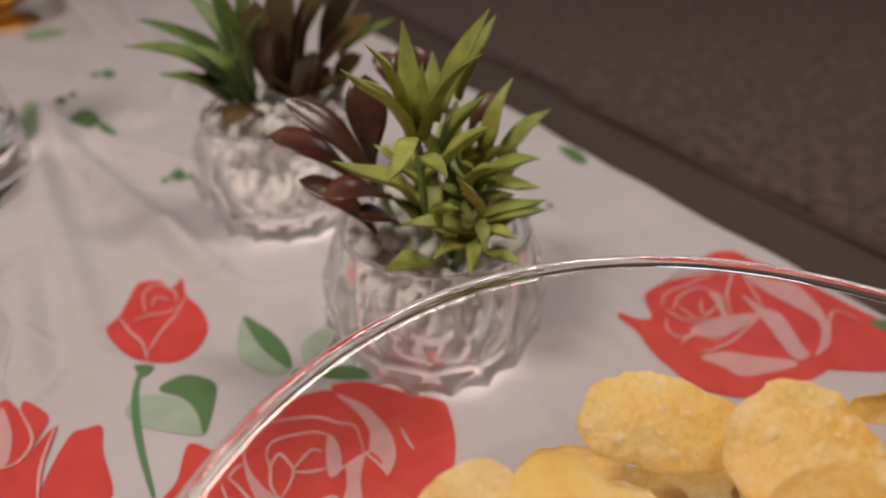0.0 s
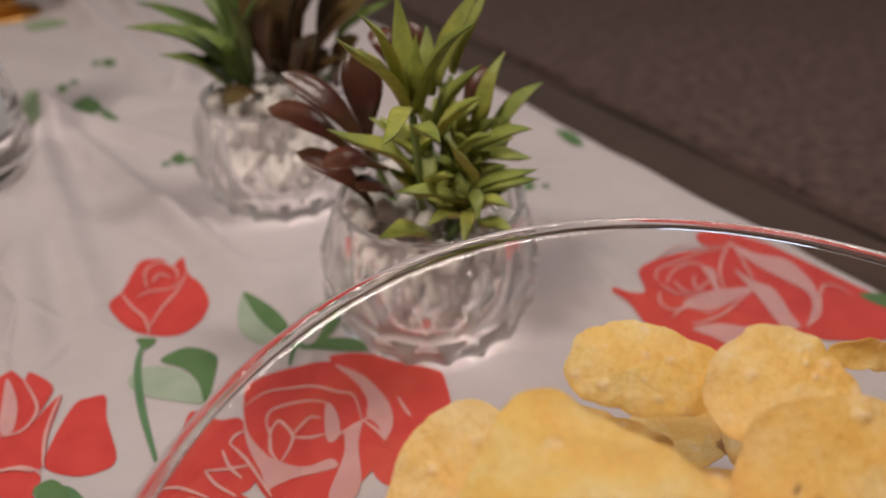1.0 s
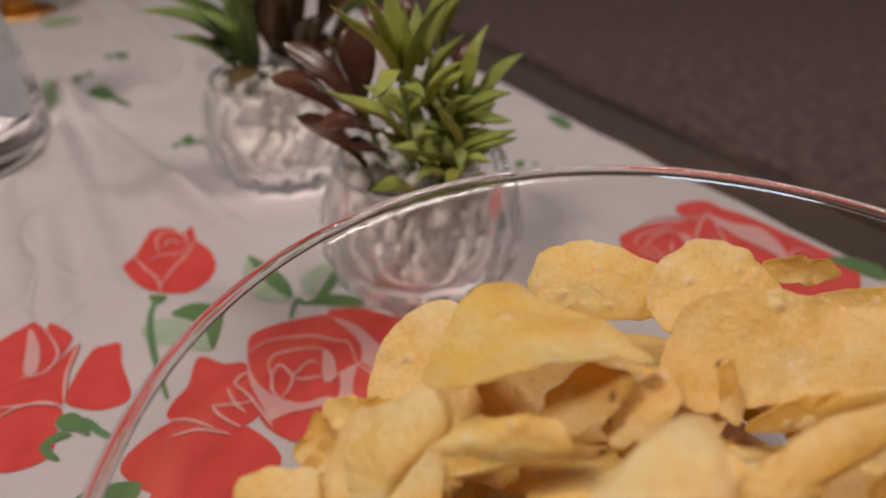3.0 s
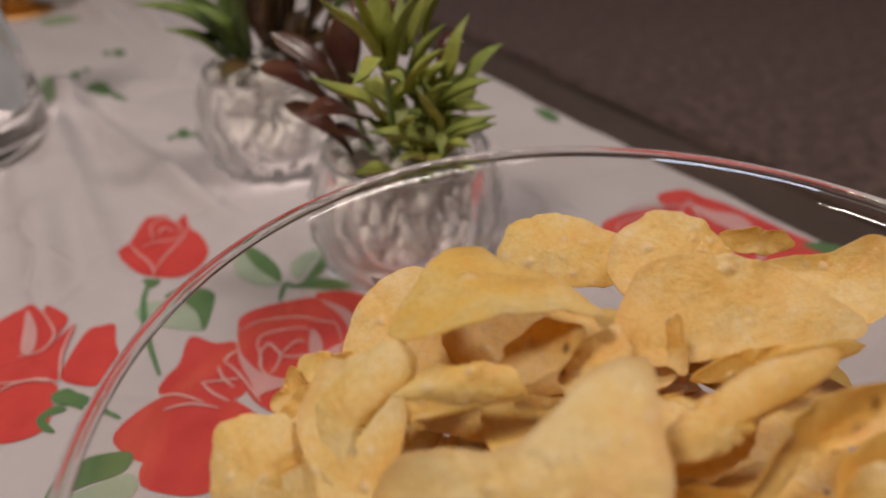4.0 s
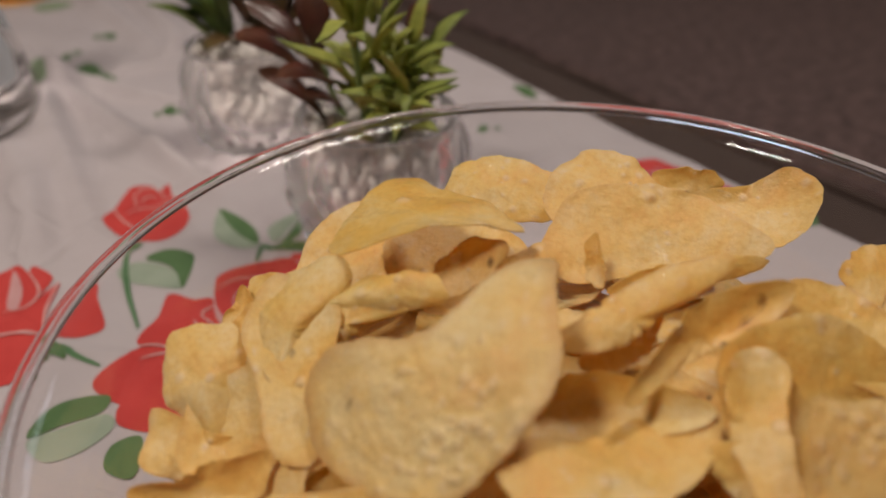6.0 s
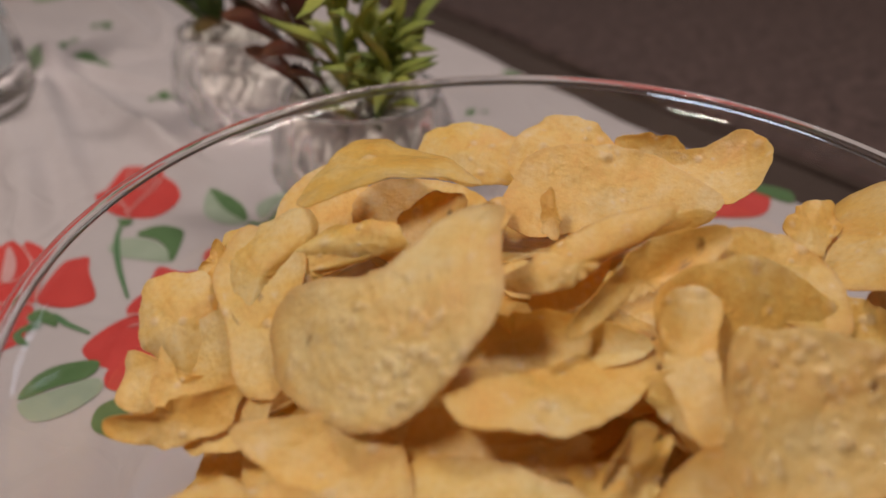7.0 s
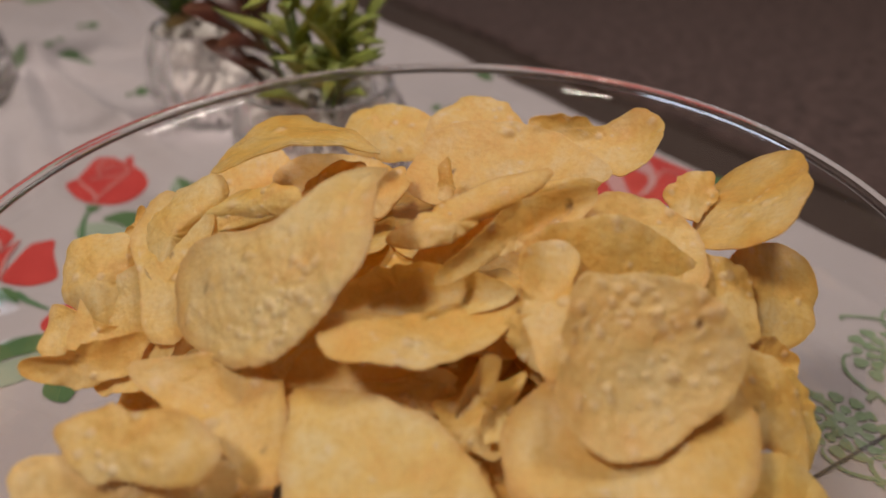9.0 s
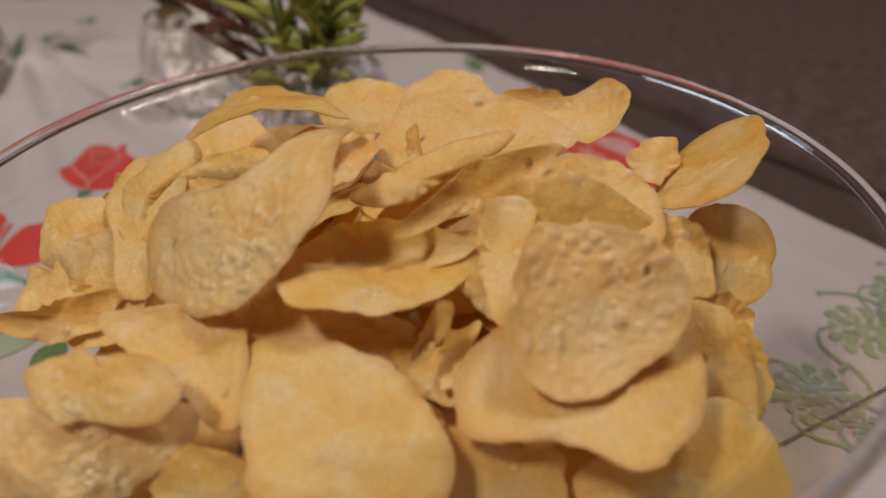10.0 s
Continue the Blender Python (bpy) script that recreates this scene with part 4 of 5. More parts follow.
chip((73, 135, 102), (-0.01, -0.54, 0.84), (1.00, -0.05, -0.02), (26, 24, 18, 16, 14, 13, 13, 13, 13, 14, 15, 15, 16, 15, 14, 12, 11, 10, 11, 12, 13, 15, 20, 23), (-4.0, -3.7, -3.0, -2.5, -2.3, -2.3, -2.3, -2.4, -2.6, -2.7, -2.9, -3.3, -4.2, -4.0, -3.5, -3.1, -2.8, -2.6, -2.3, -2.1, -2.0, -2.3, -2.7, -3.3), 1.0)
chip((109, 126, 107), (0.00, -0.45, 0.89), (1.00, 0.00, 0.00), (14, 12, 12, 12, 13, 13, 14, 15, 16, 16, 18, 20, 21, 22, 22, 20, 18, 16, 15, 15, 16, 16, 16, 15), (0.0, 0.0, 1.0, -2.0, 0.0, -1.5), 1.1)
chip((115, 103, 107), (0.00, -0.49, 0.87), (-0.95, -0.26, -0.14), (33, 30, 22, 17, 15, 14, 14, 15, 18, 24, 31, 24, 20, 19, 16, 14, 14, 14, 14, 16, 19, 23, 26, 29), (1.9, 1.4, 0.9, 0.7, 0.6, 0.6, 0.5, 0.6, 0.7, 1.2, 3.3, 2.1, 0.9, -0.1, -0.2, 0.1, 0.2, 0.5, 0.9, 1.3, 1.7, 1.6, 1.3, 1.2), 1.0)
chip((149, 117, 105), (-0.20, -0.39, 0.90), (-0.96, 0.26, -0.11), (21, 17, 15, 15, 16, 15, 14, 15, 14, 14, 14, 14, 15, 16, 16, 15, 14, 11, 9, 8, 8, 9, 11, 15), (4.7, 4.6, 4.5, 4.4, 4.3, 3.9, 3.4, 2.8, 2.7, 2.7, 2.8, 3.4, 4.1, 4.8, 5.5, 5.4, 4.8, 3.9, 3.1, 2.6, 2.4, 2.5, 2.6, 3.0), 1.0)
chip((138, 143, 101), (0.14, -0.86, 0.48), (-0.98, -0.05, 0.20), (14, 14, 10, 7, 5, 5, 5, 5, 5, 5, 6, 8, 10, 8, 7, 5, 4, 3, 3, 3, 4, 5, 6, 8), (0.2, 1.0, 0.9, 0.6, 0.5, 0.4, 0.3, 0.2, 0.3, 0.3, 0.4, 0.5, 0.7, 0.8, 0.9, 0.8, 0.8, 0.7, 0.7, 0.6, 0.6, 0.6, 0.5, 0.4), 0.9)
chip((3, 58, 93), (-0.07, -0.61, 0.79), (0.26, -0.77, -0.58), (17, 12, 10, 9, 8, 8, 9, 10, 12, 13, 15, 14, 15, 15, 16, 13, 12, 11, 11, 11, 10, 10, 11, 13), (-2.9, -2.8, -2.8, -2.7, -2.7, -2.8, -2.8, -2.9, -3.0, -3.4, -3.9, -3.6, -3.3, -3.0, -2.7, -2.4, -2.1, -2.3, -2.7, -3.1, -3.6, -4.0, -4.2, -3.7), 1.1)
chip((23, 65, 102), (-0.20, -0.59, 0.78), (-0.29, -0.73, -0.62), (25, 13, 7, 5, 4, 4, 4, 4, 6, 8, 17, 21, 20, 17, 16, 14, 14, 13, 12, 12, 13, 15, 18, 21), (-3.3, -3.9, -4.1, -4.3, -4.3, -4.4, -4.4, -4.4, -4.4, -4.3, -4.1, -3.9, -4.0, -4.0, -4.0, -3.9, -3.8, -3.9, -4.1, -4.2, -4.3, -4.3, -4.2, -3.8), 0.9)
chip((35, 66, 103), (-0.05, -0.71, 0.70), (-0.46, -0.61, -0.64), (33, 6, 5, 4, 3, 3, 4, 4, 5, 22, 21, 16, 14, 10, 8, 7, 6, 6, 6, 6, 7, 8, 11, 18), (0.1, -1.5, -1.5, -1.4, -1.4, -1.4, -1.4, -1.4, -1.4, 2.2, 1.4, -0.3, -1.4, -1.6, -1.6, -1.6, -1.5, -1.2, -0.9, -0.7, -0.3, 0.1, 0.5, 0.5), 0.9)
chip((47, 69, 110), (-0.18, -0.75, 0.63), (-0.97, 0.03, -0.24), (16, 11, 8, 7, 6, 5, 5, 5, 5, 6, 8, 13, 12, 11, 8, 7, 6, 5, 5, 5, 6, 7, 8, 11), (-0.3, -1.8, -2.5, -3.0, -2.7, -2.5, -2.3, -2.2, -2.0, -1.8, -1.4, -0.7, -1.3, -1.8, -2.0, -2.1, -2.2, -2.3, -2.3, -2.3, -2.3, -2.3, -2.0, -1.4), 0.9)
chip((6, 83, 93), (-0.30, -0.66, 0.69), (0.67, -0.66, -0.34), (9, 7, 6, 5, 5, 5, 5, 5, 6, 7, 5, 4, 3, 3, 3, 4, 5, 6, 6, 6, 6, 7, 7, 8), (1.7, 1.4, 1.2, 1.1, 1.0, 1.0, 1.1, 1.2, 1.3, 1.5, 1.4, 1.4, 1.4, 1.3, 1.3, 1.2, 1.2, 1.1, 1.1, 1.1, 1.1, 1.2, 1.3, 1.5), 0.7)
chip((16, 88, 98), (-0.17, -0.71, 0.68), (0.95, 0.06, 0.31), (11, 6, 5, 4, 3, 3, 3, 4, 5, 6, 9, 10, 10, 8, 7, 6, 6, 5, 4, 4, 5, 6, 7, 8), (-0.5, 0.2, 0.4, 0.6, 0.6, 0.5, 0.4, 0.3, 0.2, 0.1, -0.2, -0.3, -0.2, 0.2, 0.4, 0.7, 0.7, 0.5, 0.4, 0.2, 0.1, -0.1, -0.2, -0.3), 0.7)
chip((1, 50, 74), (-0.09, -0.72, 0.69), (-0.79, 0.47, 0.39), (18, 16, 15, 13, 10, 8, 8, 8, 8, 9, 9, 9, 10, 12, 16, 14, 13, 8, 5, 4, 3, 3, 4, 6), (-4.2, -2.9, -1.7, -1.1, -1.4, -1.6, -1.8, -1.9, -2.0, -2.2, -2.1, -2.1, -2.0, -1.9, -1.8, -1.8, -1.8, -1.2, -0.8, -0.5, -0.4, -0.3, -0.7, -1.3), 1.0)
chip((26, 47, 83), (-0.17, -0.74, 0.65), (0.96, -0.28, -0.08), (9, 7, 6, 6, 6, 7, 6, 5, 5, 5, 4, 4, 4, 4, 5, 6, 6, 6, 6, 6, 6, 6, 6, 7), (-0.5, -0.4, -0.3, -0.2, -0.1, 0.0, -0.1, -0.2, -0.3, -0.4, -0.4, -0.3, -0.3, -0.3, -0.3, -0.2, -0.2, -0.1, -0.1, -0.0, -0.1, -0.2, -0.3, -0.4), 0.9)
chip((64, 82, 108), (-0.19, -0.66, 0.73), (-0.83, -0.29, -0.48), (12, 10, 8, 7, 6, 5, 5, 6, 6, 7, 8, 11, 12, 10, 9, 9, 8, 7, 6, 6, 7, 8, 8, 10), (-0.1, -0.5, -0.7, -0.7, -0.6, -0.6, -0.5, -0.5, -0.4, -0.4, -0.3, -0.1, 0.2, -0.2, -0.7, -1.0, -1.1, -0.9, -0.6, -0.5, -0.3, -0.0, -0.0, -0.0), 0.9)
chip((76, 83, 104), (-0.06, -0.61, 0.79), (0.61, 0.60, 0.52), (13, 9, 7, 6, 6, 5, 5, 5, 5, 6, 8, 8, 9, 8, 6, 6, 6, 6, 6, 6, 7, 9, 11, 11), (-1.0, -0.1, 0.4, 0.7, 0.9, 0.8, 0.7, 0.6, 0.5, 0.3, 0.1, 0.1, 0.0, -0.1, -0.1, -0.1, -0.2, -0.1, 0.1, 0.3, 0.6, 1.0, 0.8, 0.0), 0.9)
chip((97, 86, 107), (-0.27, -0.72, 0.63), (0.02, 0.65, 0.76), (8, 7, 6, 4, 3, 3, 3, 3, 3, 4, 5, 5, 6, 6, 4, 3, 3, 2, 2, 2, 2, 2, 3, 4), (0.3, 0.4, 0.5, 0.6, 0.7, 0.7, 0.8, 0.8, 0.8, 0.9, 1.0, 0.7, 0.4, 0.2, 0.7, 0.9, 1.1, 1.0, 1.0, 0.9, 0.9, 0.8, 0.7, 0.6), 0.5)
chip((114, 85, 103), (0.12, -0.91, 0.39), (0.98, 0.18, 0.12), (27, 12, 7, 5, 4, 4, 4, 4, 4, 5, 7, 10, 15, 9, 7, 5, 4, 4, 4, 4, 4, 5, 7, 14), (1.7, -0.8, -0.5, -0.3, -0.3, -0.2, -0.1, -0.1, -0.0, 0.1, 0.2, 0.4, 0.6, 0.2, 0.0, -0.1, -0.1, -0.2, -0.2, -0.2, -0.3, -0.3, -0.4, -0.6), 0.8)
chip((102, 62, 103), (0.13, -0.64, 0.75), (-0.89, -0.40, -0.19), (15, 11, 10, 7, 6, 5, 5, 5, 4, 4, 5, 5, 7, 10, 12, 11, 11, 10, 9, 9, 9, 10, 11, 12), (1.2, 0.2, -0.4, 0.1, 0.4, 0.6, 0.8, 1.0, 0.9, 0.8, 0.7, 0.6, 0.4, 0.1, 0.1, 0.4, 0.7, 0.7, 0.4, 0.2, -0.0, -0.2, 0.1, 0.6), 0.9)

# the chips that fill the bowl beneath
fill = random.Random(5)
for level, (z, reach, count) in enumerate(((14, 45, 5), (28, 62, 7), (42, 78, 11), (56, 86, 15), (66, 80, 15), (75, 72, 14), (84, 52, 11), (92, 30, 6))):
    for k in range(count):
        a = 2 * math.pi * (k + fill.random() * 0.5) / count + level
        d = reach * (0.95 if k % 3 else 0.45) * (0.9 + 0.12 * fill.random())
        x, y = 93 + d * math.cos(a), 73 + d * math.sin(a)
        up = Vector((0.45 * math.cos(a) * fill.random(), 0.45 * math.sin(a) * fill.random(), 1))
        ax = Vector((fill.uniform(-1, 1), fill.uniform(-1, 1), 0))
        big, small = fill.uniform(18, 22), fill.uniform(15, 18)
        cup, saddle = fill.uniform(-3, 3), fill.uniform(-3, 3)
        chip((x, y, z), up, ax, [big + (small - big) * math.sin(math.pi * k / 6) ** 2 for k in range(12)], [cup + saddle * math.cos(math.pi * k / 3) for k in range(12)])


# ---- the potted plants ----
def leaf(parent, base, tip, wide, material, arch, blunt, name="leaf"):
    """A fleshy leaf in millimetres; blunt leaves are spoon-shaped."""
    a, b = Vector(base) / 1000, Vector(tip) / 1000
    d = b - a
    length = d.length
    d.normalize()
    up = (Vector((0, -0.35, 1)) - d * d.dot(Vector((0, -0.35, 1))))
    up = up.normalized() if up.length > 0.05 else d.orthogonal().normalized()
    side = d.cross(up).normalized()
    rows, cols = 12, 5
    bm = bmesh.new()
    along = bm.verts.layers.float.new("along")
    skins = []
    seed = (base[0] * 13.7 + tip[0] * 3.1 + tip[2]) * 0.37
    for s in (1, -1):
        grid = []
        for i in range(rows + 1):
            k = i / rows
            if blunt:
                w = 0.28 + 0.95 * math.sin(min(1.0, k / 0.72) * math.pi / 2) ** 2
                w *= math.sqrt(max(0.0, 1 - max(0.0, (k - 0.70) / 0.30) ** 2)) if k > 0.70 else 1
            else:
                w = (0.55 + 0.75 * math.sin(min(1.0, k / 0.42) * math.pi / 2)) * (1 - max(0.0, (k - 0.42) / 0.58) ** 1.5)
            w *= wide / 2000
            lift = arch * length * math.sin(math.pi * k) + 0.05 * length * noise.noise(Vector((k * 2, seed, 0)))
            sway = 0.05 * length * noise.noise(Vector((k * 1.6, seed, 5)))
            row = []
            for j in range(cols):
                q = (j / (cols - 1) - 0.5) * 2
                dish = (0.38 if blunt else 0.50) * w * q * q
                thick = (0.0012 if blunt else 0.0016) * (1 - q * q) * s + 0.00012 * s
                vert = bm.verts.new(a + d * length * k + side * (q * w + sway) + up * (lift + dish + thick * min(1.0, 3 * (1.02 - k))))
                vert[along] = k
                row.append(vert)
            grid.append(row)
        skins.append(grid)
        for i in range(rows):
            for j in range(cols - 1):
                bm.faces.new((grid[i][j], grid[i][j + 1], grid[i + 1][j + 1], grid[i + 1][j]))
    p, q = skins
    for i in range(rows):
        for j in (0, cols - 1):
            bm.faces.new((p[i][j], p[i + 1][j], q[i + 1][j], q[i][j]))
    bmesh.ops.remove_doubles(bm, verts=bm.verts, dist=2e-5)
    bmesh.ops.recalc_face_normals(bm, faces=bm.faces)
    return part(name, bm, material, parent)


def glass_pot(parent):
    prof = [(0.0, 0.004), (0.026, 0.003), (0.034, 0.0005), (0.038, 0.002)]
    for i in range(57):
        k = i / 56
        prof.append((0.040 + 0.0115 * math.sin(math.pi * min(1.0, k * 0.80 + 0.10)) ** 0.9 - 0.003 * k * k, 0.003 + 0.058 * k))
    body = len(prof)
    prof += [(0.0425, 0.0635), (0.0422, 0.0655), (0.0408, 0.0662), (0.0396, 0.0652), (0.0392, 0.0625)]
    prof += [(0.0415, 0.052), (0.0438, 0.040), (0.0425, 0.026), (0.039, 0.014), (0.030, 0.0085), (0.0, 0.0080)]

    def shape(r, z, a, i):
        if not 4 <= i < body:
            return r
        # each cut is a shallow oval dish; the ridges between them stay sharp
        deep = 1.0
        for row, (zc, hz) in enumerate(((0.008, 0.012), (0.026, 0.016), (0.046, 0.016))):
            step = 2 * math.pi / 16
            da = (a + row * step / 2 + step / 2) % step - step / 2
            deep = min(deep, (da / (step * 0.52)) ** 2 + ((z - zc) / hz) ** 2)
        return r - 0.0046 * (1 - deep) + 0.0018
    pot = part("glass_pot", lathe(prof, 16 * 14, shape), CRYSTAL, parent, "clear pressed glass pot with almond-shaped facets")
    pot.visible_shadow = False
    return pot


stone_bm = bmesh.new()
bmesh.ops.create_icosphere(stone_bm, subdivisions=2, radius=1)
stone = part("pebble", stone_bm, PEBBLE)
stone_mesh = stone.data
bpy.data.objects.remove(stone)


def pebbles(parent, seed):
    r = random.Random(seed)
    for k in range(170):
        level = k / 170
        z = 0.014 + 0.053 * level
        reach = min(0.0368, 0.027 + 0.7 * (z - 0.012)) * (1.0 if level < 0.75 else 0.93)
        a, d = r.uniform(0, 6.283), reach * math.sqrt(r.random())
        ob = new("pebble", stone_mesh)
        ob.parent = parent
        ob.matrix_basis = Matrix.LocRotScale((d * math.cos(a), d * math.sin(a), z), Euler((r.uniform(0, 3), r.uniform(0, 3), r.uniform(0, 3))),
                                             (r.uniform(0.0048, 0.0075), r.uniform(0.0045, 0.0065), r.uniform(0.004, 0.0055)))


def potted_plant(x, y, label):
    p = tagged(new("potted_plant"), label, "plant", "plants on the table")
    p.location = (x, y, 0.0006)
    glass_pot(p)
    return p


def stem(parent, *points):
    pts = [Vector(q) / 1000 for q in points]
    fine = spline([tuple(q) for q in pts], False, 5)
    part("stem", tube(fine, [0.0021 - 0.0008 * i / len(fine) for i in range(len(fine))], 8), STEM, parent)


near_plant = potted_plant(0.019, 0.281, "artificial succulent with green and maroon leaves in a cut glass pot")
pebbles(near_plant, 3)
for pts in (((-2, -4, 50), (-5, -9, 80), (-7, -9, 112)), ((4, 4, 50), (6, 6, 85), (5, 9, 114)), ((8, -6, 50), (15, -4, 75), (20, 0, 96)),
            ((8, -14, 50), (15, -26, 70), (18, -32, 88)), ((-2, -12, 50), (-3, -24, 80), (-5, -31, 116)), ((-10, 0, 50), (-20, 0, 70), (-26, 2, 90))):
    stem(near_plant, *pts)
for bx, by, bz, tx, ty, tz, w in (
    (-8, -9, 108, -31, -40, 149, 7),
    (-10, -9, 110, -23, -31, 154, 7),
    (-8, -6, 107, -13, -1, 153, 7),
    (-6, -11, 111, 17, -31, 151, 7),
    (-4, -6, 107, -4, -11, 141, 5),
    (4, 9, 113, 20, 9, 155, 7),
    (10, 14, 116, 23, 19, 150, 6),
    (-0, 9, 108, -2, 19, 135, 6),
    (2, -1, 97, 20, -11, 130, 6),
    (18, 4, 92, 31, 9, 128, 6),
    (26, 4, 95, 48, 10, 114, 6),
    (2, -16, 100, 20, -31, 124, 6),
    (19, -11, 94, 41, -21, 107, 6),
    (-6, -31, 118, -13, -71, 123, 5),
    (-4, -31, 110, 6, -66, 122, 5),
    (-5, -21, 85, -35, -46, 118, 7),
    (18, -31, 87, 8, -51, 114, 4),
    (18, -21, 79, 43, -31, 95, 5),
    (20, -21, 78, 43, -36, 93, 5),
    (16, -31, 80, -11, -53, 96, 6),
    (-0, -31, 86, 10, -51, 103, 4),
    (-0, -31, 64, -17, -59, 80, 8),
    (14, -31, 75, 1, -55, 84, 5),
    (16, -36, 78, 15, -55, 75, 4),
    (18, -36, 88, 20, -53, 84, 4),
    (21, -31, 70, 34, -46, 75, 5),
    (20, -31, 81, 32, -46, 87, 4),
    (11, -16, 90, 24, -36, 112, 5),
    (22, -11, 89, 42, -19, 94, 5),
    (7, 4, 89, 4, 9, 115, 6),
    (19, -1, 92, 29, -6, 105, 5),
    (29, -1, 84, 34, 14, 102, 5),
):
    leaf(near_plant, (bx, by, bz), (tx, ty, tz), w * 1.1, GREEN, 0.06 if tz > bz else 0.16, False)
for bx, by, bz, tx, ty, tz, w in (
    (-24, -6, 85, -60, -4, 121, 9),
    (-30, -6, 87, -67, -1, 106, 9),
    (-26, 4, 89, -27, 9, 128, 11),
    (-23, -13, 65, -55, -16, 92, 8),
    (-17, -19, 88, -41, -31, 96, 8),
    (-15, -19, 75, -27, -36, 88, 8),
    (-9, 29, 107, -14, 34, 132, 11),
    (15, 29, 94, 27, 34, 111, 8),
    (-18, 29, 112, -26, 39, 127, 7),
):
    leaf(near_plant, (bx, by, bz), (tx, ty, tz), w * 1.25, MAROON, 0.10, True, "maroon_leaf")
grow = random.Random(11)
for k in range(60):
    ox, oy, oz = grow.choice(((-5, -9, 92), (5, 6, 92), (15, -4, 78), (15, -24, 72), (-3, -22, 80), (18, -2, 88), (8, 2, 70), (10, -14, 66)))
    a = grow.uniform(0, 6.283)
    ln = grow.uniform(16, 27)
    leaf(near_plant, (ox, oy, oz - 4), (ox + ln * 0.75 * math.cos(a), oy + ln * 0.75 * math.sin(a), oz + ln * grow.uniform(0.25, 0.8)), grow.uniform(5, 7.5), GREEN, 0.08, False)

far_plant = potted_plant(-0.076, 0.398, "artificial succulent with dark green and olive leaves in a glass pot")
pebbles(far_plant, 8)
for pts in (((-4, 0, 50), (-12, 4, 70), (-17, 4, 92)), ((4, 4, 50), (10, 8, 66), (14, 10, 84)), ((10, 2, 50), (24, 6, 64), (34, 8, 76))):
    stem(far_plant, *pts)
for bx, by, bz, tx, ty, tz, w in (
    (-20, 2, 80, -66, -28, 112, 10),
    (-23, 2, 67, -51, -28, 99, 10),
    (-19, 12, 87, -81, 22, 108, 8),
    (-18, 12, 90, -50, 22, 128, 9),
    (-13, 2, 90, -31, 2, 144, 9),
    (-12, 12, 90, -11, 12, 142, 9),
    (-14, -8, 84, -40, -18, 109, 8),
    (-10, -8, 81, -11, -28, 127, 8),
    (-16, 2, 67, 6, -18, 127, 10),
    (34, 32, 87, 68, 32, 110, 7),
):
    leaf(far_plant, (bx, by, bz), (tx, ty, tz), w, BACK_GREEN, 0.07, False)
for bx, by, bz, tx, ty, tz, w in (
    (-3, 2, 63, -19, -33, 71, 12),
    (-1, 2, 77, 0, -8, 130, 14),
    (5, 12, 70, 10, 12, 137, 15),
    (16, 12, 77, 37, -8, 134, 14),
    (22, 12, 70, 58, 2, 120, 15),
    (17, 2, 71, 32, -28, 109, 12),
    (32, 12, 67, 50, 12, 95, 13),
    (21, 22, 73, 50, 32, 130, 15),
    (37, 2, 68, 46, -8, 89, 12),
    (9, 12, 77, 39, 22, 141, 13),
):
    leaf(far_plant, (bx, by, bz), (tx, ty, tz), w, OLIVE, 0.10, True, "olive_leaf")
for k in range(26):
    right = k % 2
    ox, oy, oz = ((14, 8, 74) if right else (-14, 2, 76))
    a = grow.uniform(0, 6.283) if right else grow.uniform(1.8, 4.9)
    ln = grow.uniform(24, 40)
    leaf(far_plant, (ox, oy, oz - 10), (ox + ln * 0.7 * math.cos(a), oy + ln * 0.7 * math.sin(a), oz + ln * grow.uniform(0.1, 0.9)), grow.uniform(7, 11),
         OLIVE if right else BACK_GREEN, 0.08, bool(right), "olive_leaf" if right else "leaf")


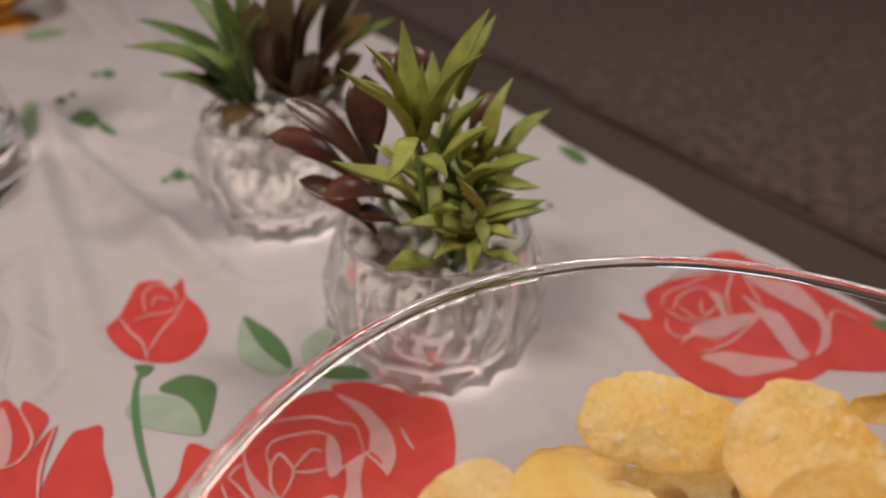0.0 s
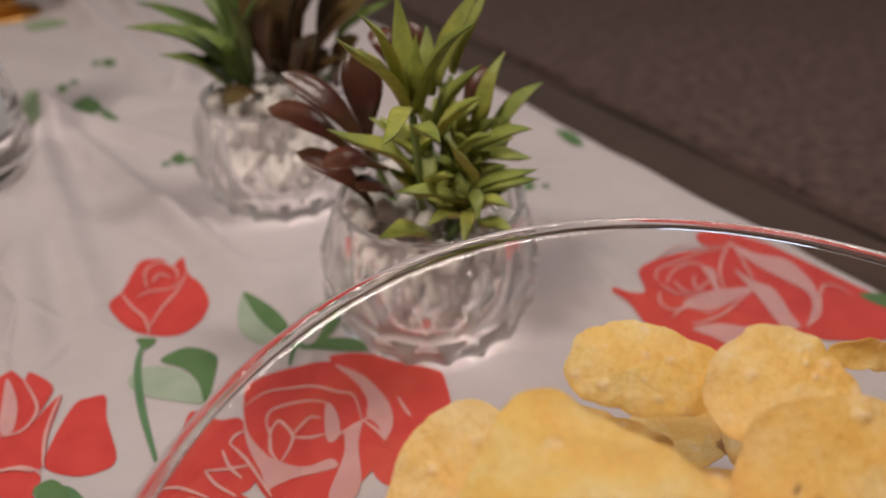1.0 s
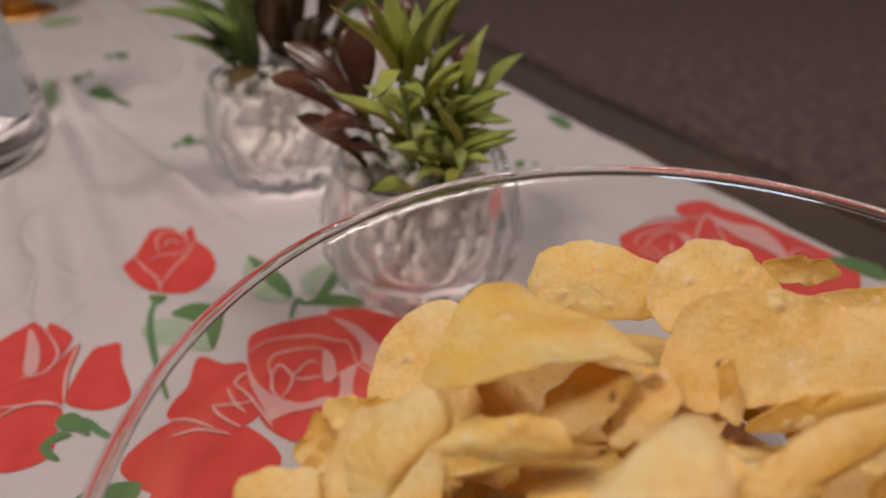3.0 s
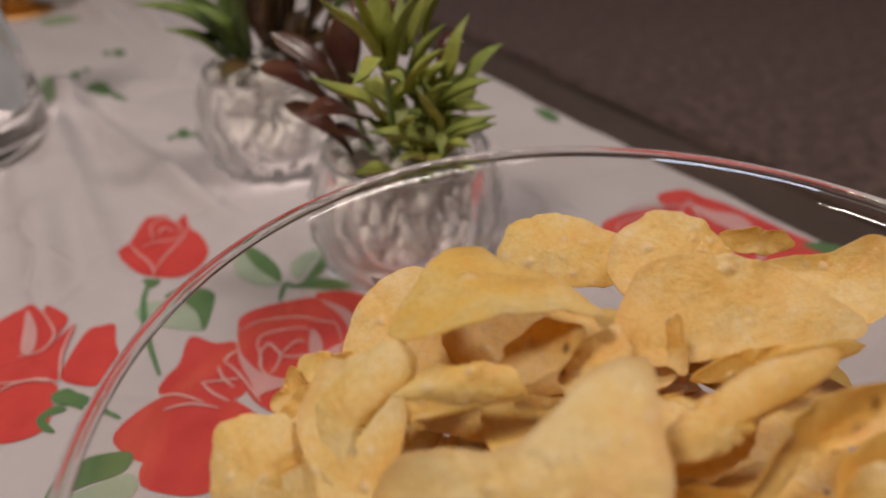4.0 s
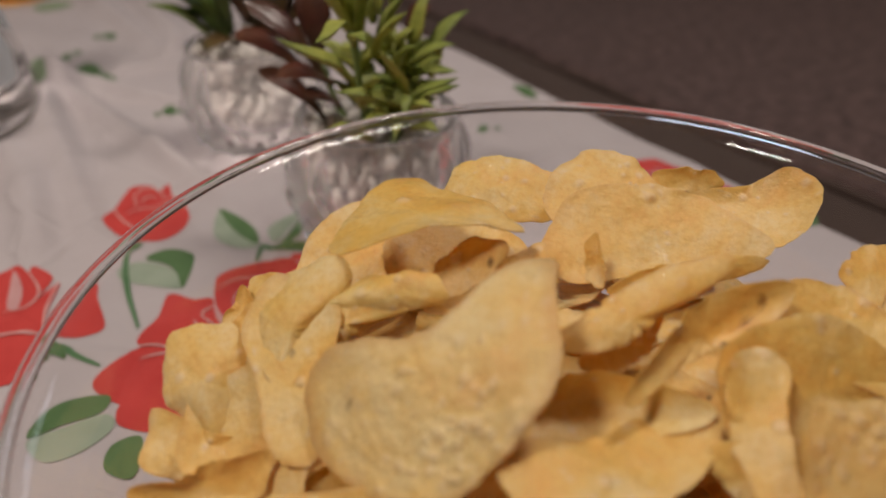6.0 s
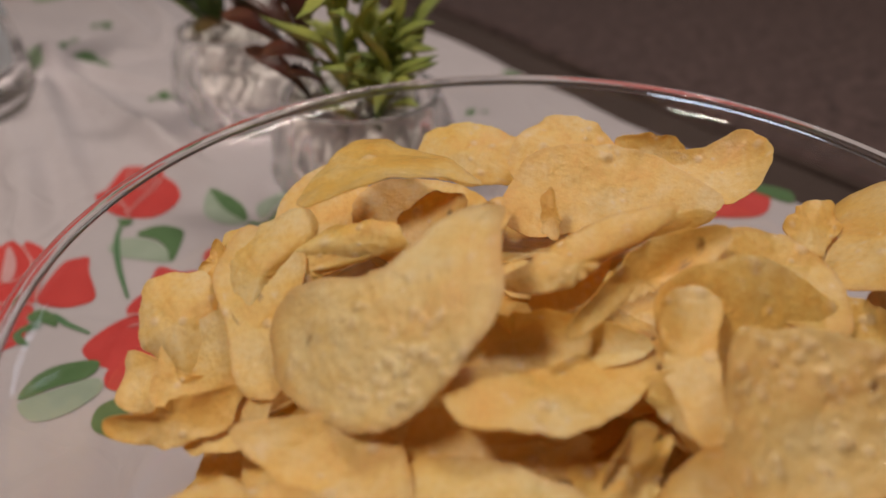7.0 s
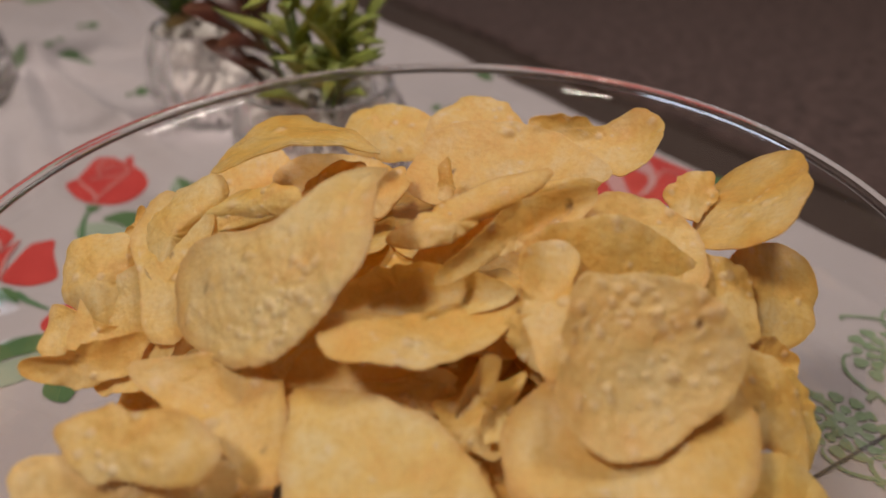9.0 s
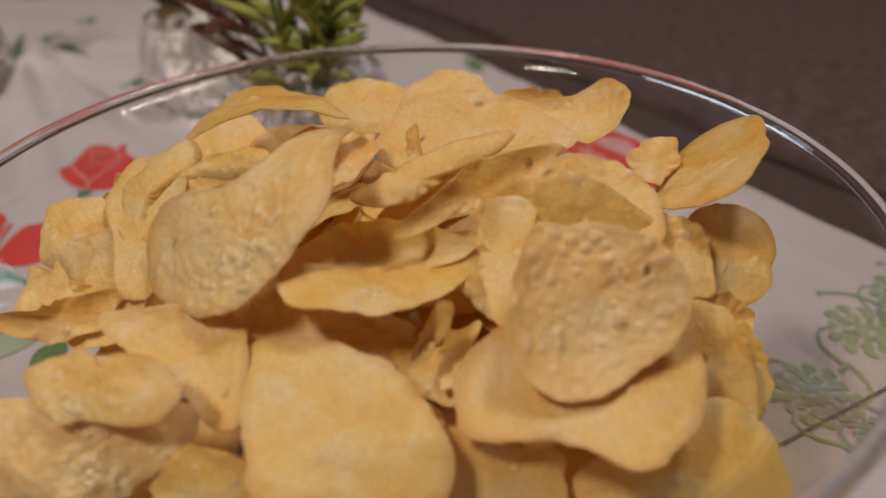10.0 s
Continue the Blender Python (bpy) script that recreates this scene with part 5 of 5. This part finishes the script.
# ---- the vase and the gold dish behind ----
def vase():
    v = tagged(new("vase"), "clear glass vase with frosted grey print and green stems inside", "vase")
    v.location = (-0.325, 0.405, 0.0006)
    outer = [(0.0, 0.003), (0.06, 0.002), (0.072, 0.0), (0.0775, 0.004), (0.078, 0.012), (0.0765, 0.016), (0.078, 0.020), (0.0775, 0.030)]
    outer += [(0.0775 - 0.034 * k ** 1.3, 0.03 + 0.16 * k) for k in steps(0.1, 1, 9)]
    rim = [(0.0445, 0.193), (0.0435, 0.1945), (0.0422, 0.193)]
    inner = [(r - 0.004, z) for r, z in reversed(outer[7:])] + [(0.06, 0.020), (0.0, 0.019)]
    g = part("glass_body", lathe(outer + rim + inner, 96), GLASS, v)
    g.visible_shadow = False

    def patch(a0, z0, wa, hz, seed):
        def at(i, j):
            a, k = 2 * math.pi * j / 28, i / 6
            w = 1 + 0.35 * noise.noise(Vector((math.cos(a) * 2, math.sin(a) * 2, seed)))
            ang, z = a0 + k * wa * w * math.cos(a), z0 + k * hz * w * math.sin(a)
            kk = max(0.0, (z - 0.03) / 0.16)
            r = 0.0775 - 0.034 * kk ** 1.3 + 0.0004
            return (r * math.cos(ang), r * math.sin(ang), z)
        bm = sheet(7, 28, at, True)
        bmesh.ops.remove_doubles(bm, verts=bm.verts, dist=1e-6)
        part("frosted_print", bm, FROST, v)
    for a0, z0, wa, hz, seed in ((-0.10, 0.055, 0.26, 0.020, 1), (-0.62, 0.060, 0.22, 0.026, 2), (-0.35, 0.098, 0.30, 0.020, 3), (-1.1, 0.05, 0.2, 0.02, 4), (0.45, 0.085, 0.2, 0.022, 6)):
        patch(a0, z0, wa, hz, seed)
    for k in range(5):
        a = k * 1.3
        stem(v, (45 * math.cos(a), 45 * math.sin(a), 24), (20 * math.cos(a + 1), 20 * math.sin(a + 1), 100), (25 * math.cos(a + 2), 25 * math.sin(a + 2), 230))
    for k in range(14):
        a = k * 2.4
        z = 120 + 8 * k
        leaf(v, (14 * math.cos(a), 14 * math.sin(a), z - 20), (34 * math.cos(a), 34 * math.sin(a), z + 22), 20, BACK_GREEN, 0.1, True)


vase()


def gold_dish():
    prof = [(0.0, 0.0), (0.034, 0.0), (0.036, 0.004), (0.020, 0.009), (0.016, 0.016), (0.030, 0.024), (0.044, 0.034), (0.046, 0.040), (0.040, 0.046), (0.046, 0.050),
            (0.040, 0.060), (0.022, 0.070), (0.008, 0.074), (0.0, 0.075)]
    fine = [tuple(q) for q in spline(prof, False, 4)]
    d = part("gold_dish", lathe([(max(0.0, r), max(0.0, z)) for r, z in fine], 48, lambda r, z, a, i: r * (1 + 0.03 * math.cos(12 * a))), GOLD)
    d.location = (-0.455, 0.765, 0.0006)
    tagged(d, "small fluted gold metal dish with a lid", "dish")


gold_dish()


# ---- the pendant lamps, added out of view ----
def added_pendant(x, y, z):
    """A pendant shade, open below, on a cord from the ceiling; added to house a light."""
    lamp = tagged(new("unseen_pendant"), "round white pendant lamp hanging from the ceiling, unseen, added to house a light", "lamp", "pendant lamps")
    lamp.location = (x, y, z)
    part("shade", lathe([(0.0, 0.228), (0.19, 0.228), (0.205, 0.20), (0.205, 0.012), (0.197, 0.012), (0.19, 0.19), (0.0, 0.19)], 48), CEIL, lamp)
    part("cord", tube([Vector((0, 0, 0.228)), Vector((0, 0, ROOM_TOP - z))], [0.004, 0.004], 8), CEIL, lamp)


added_pendant(-0.54, -0.26, 1.32)
added_pendant(0.55, 0.55, 1.47)
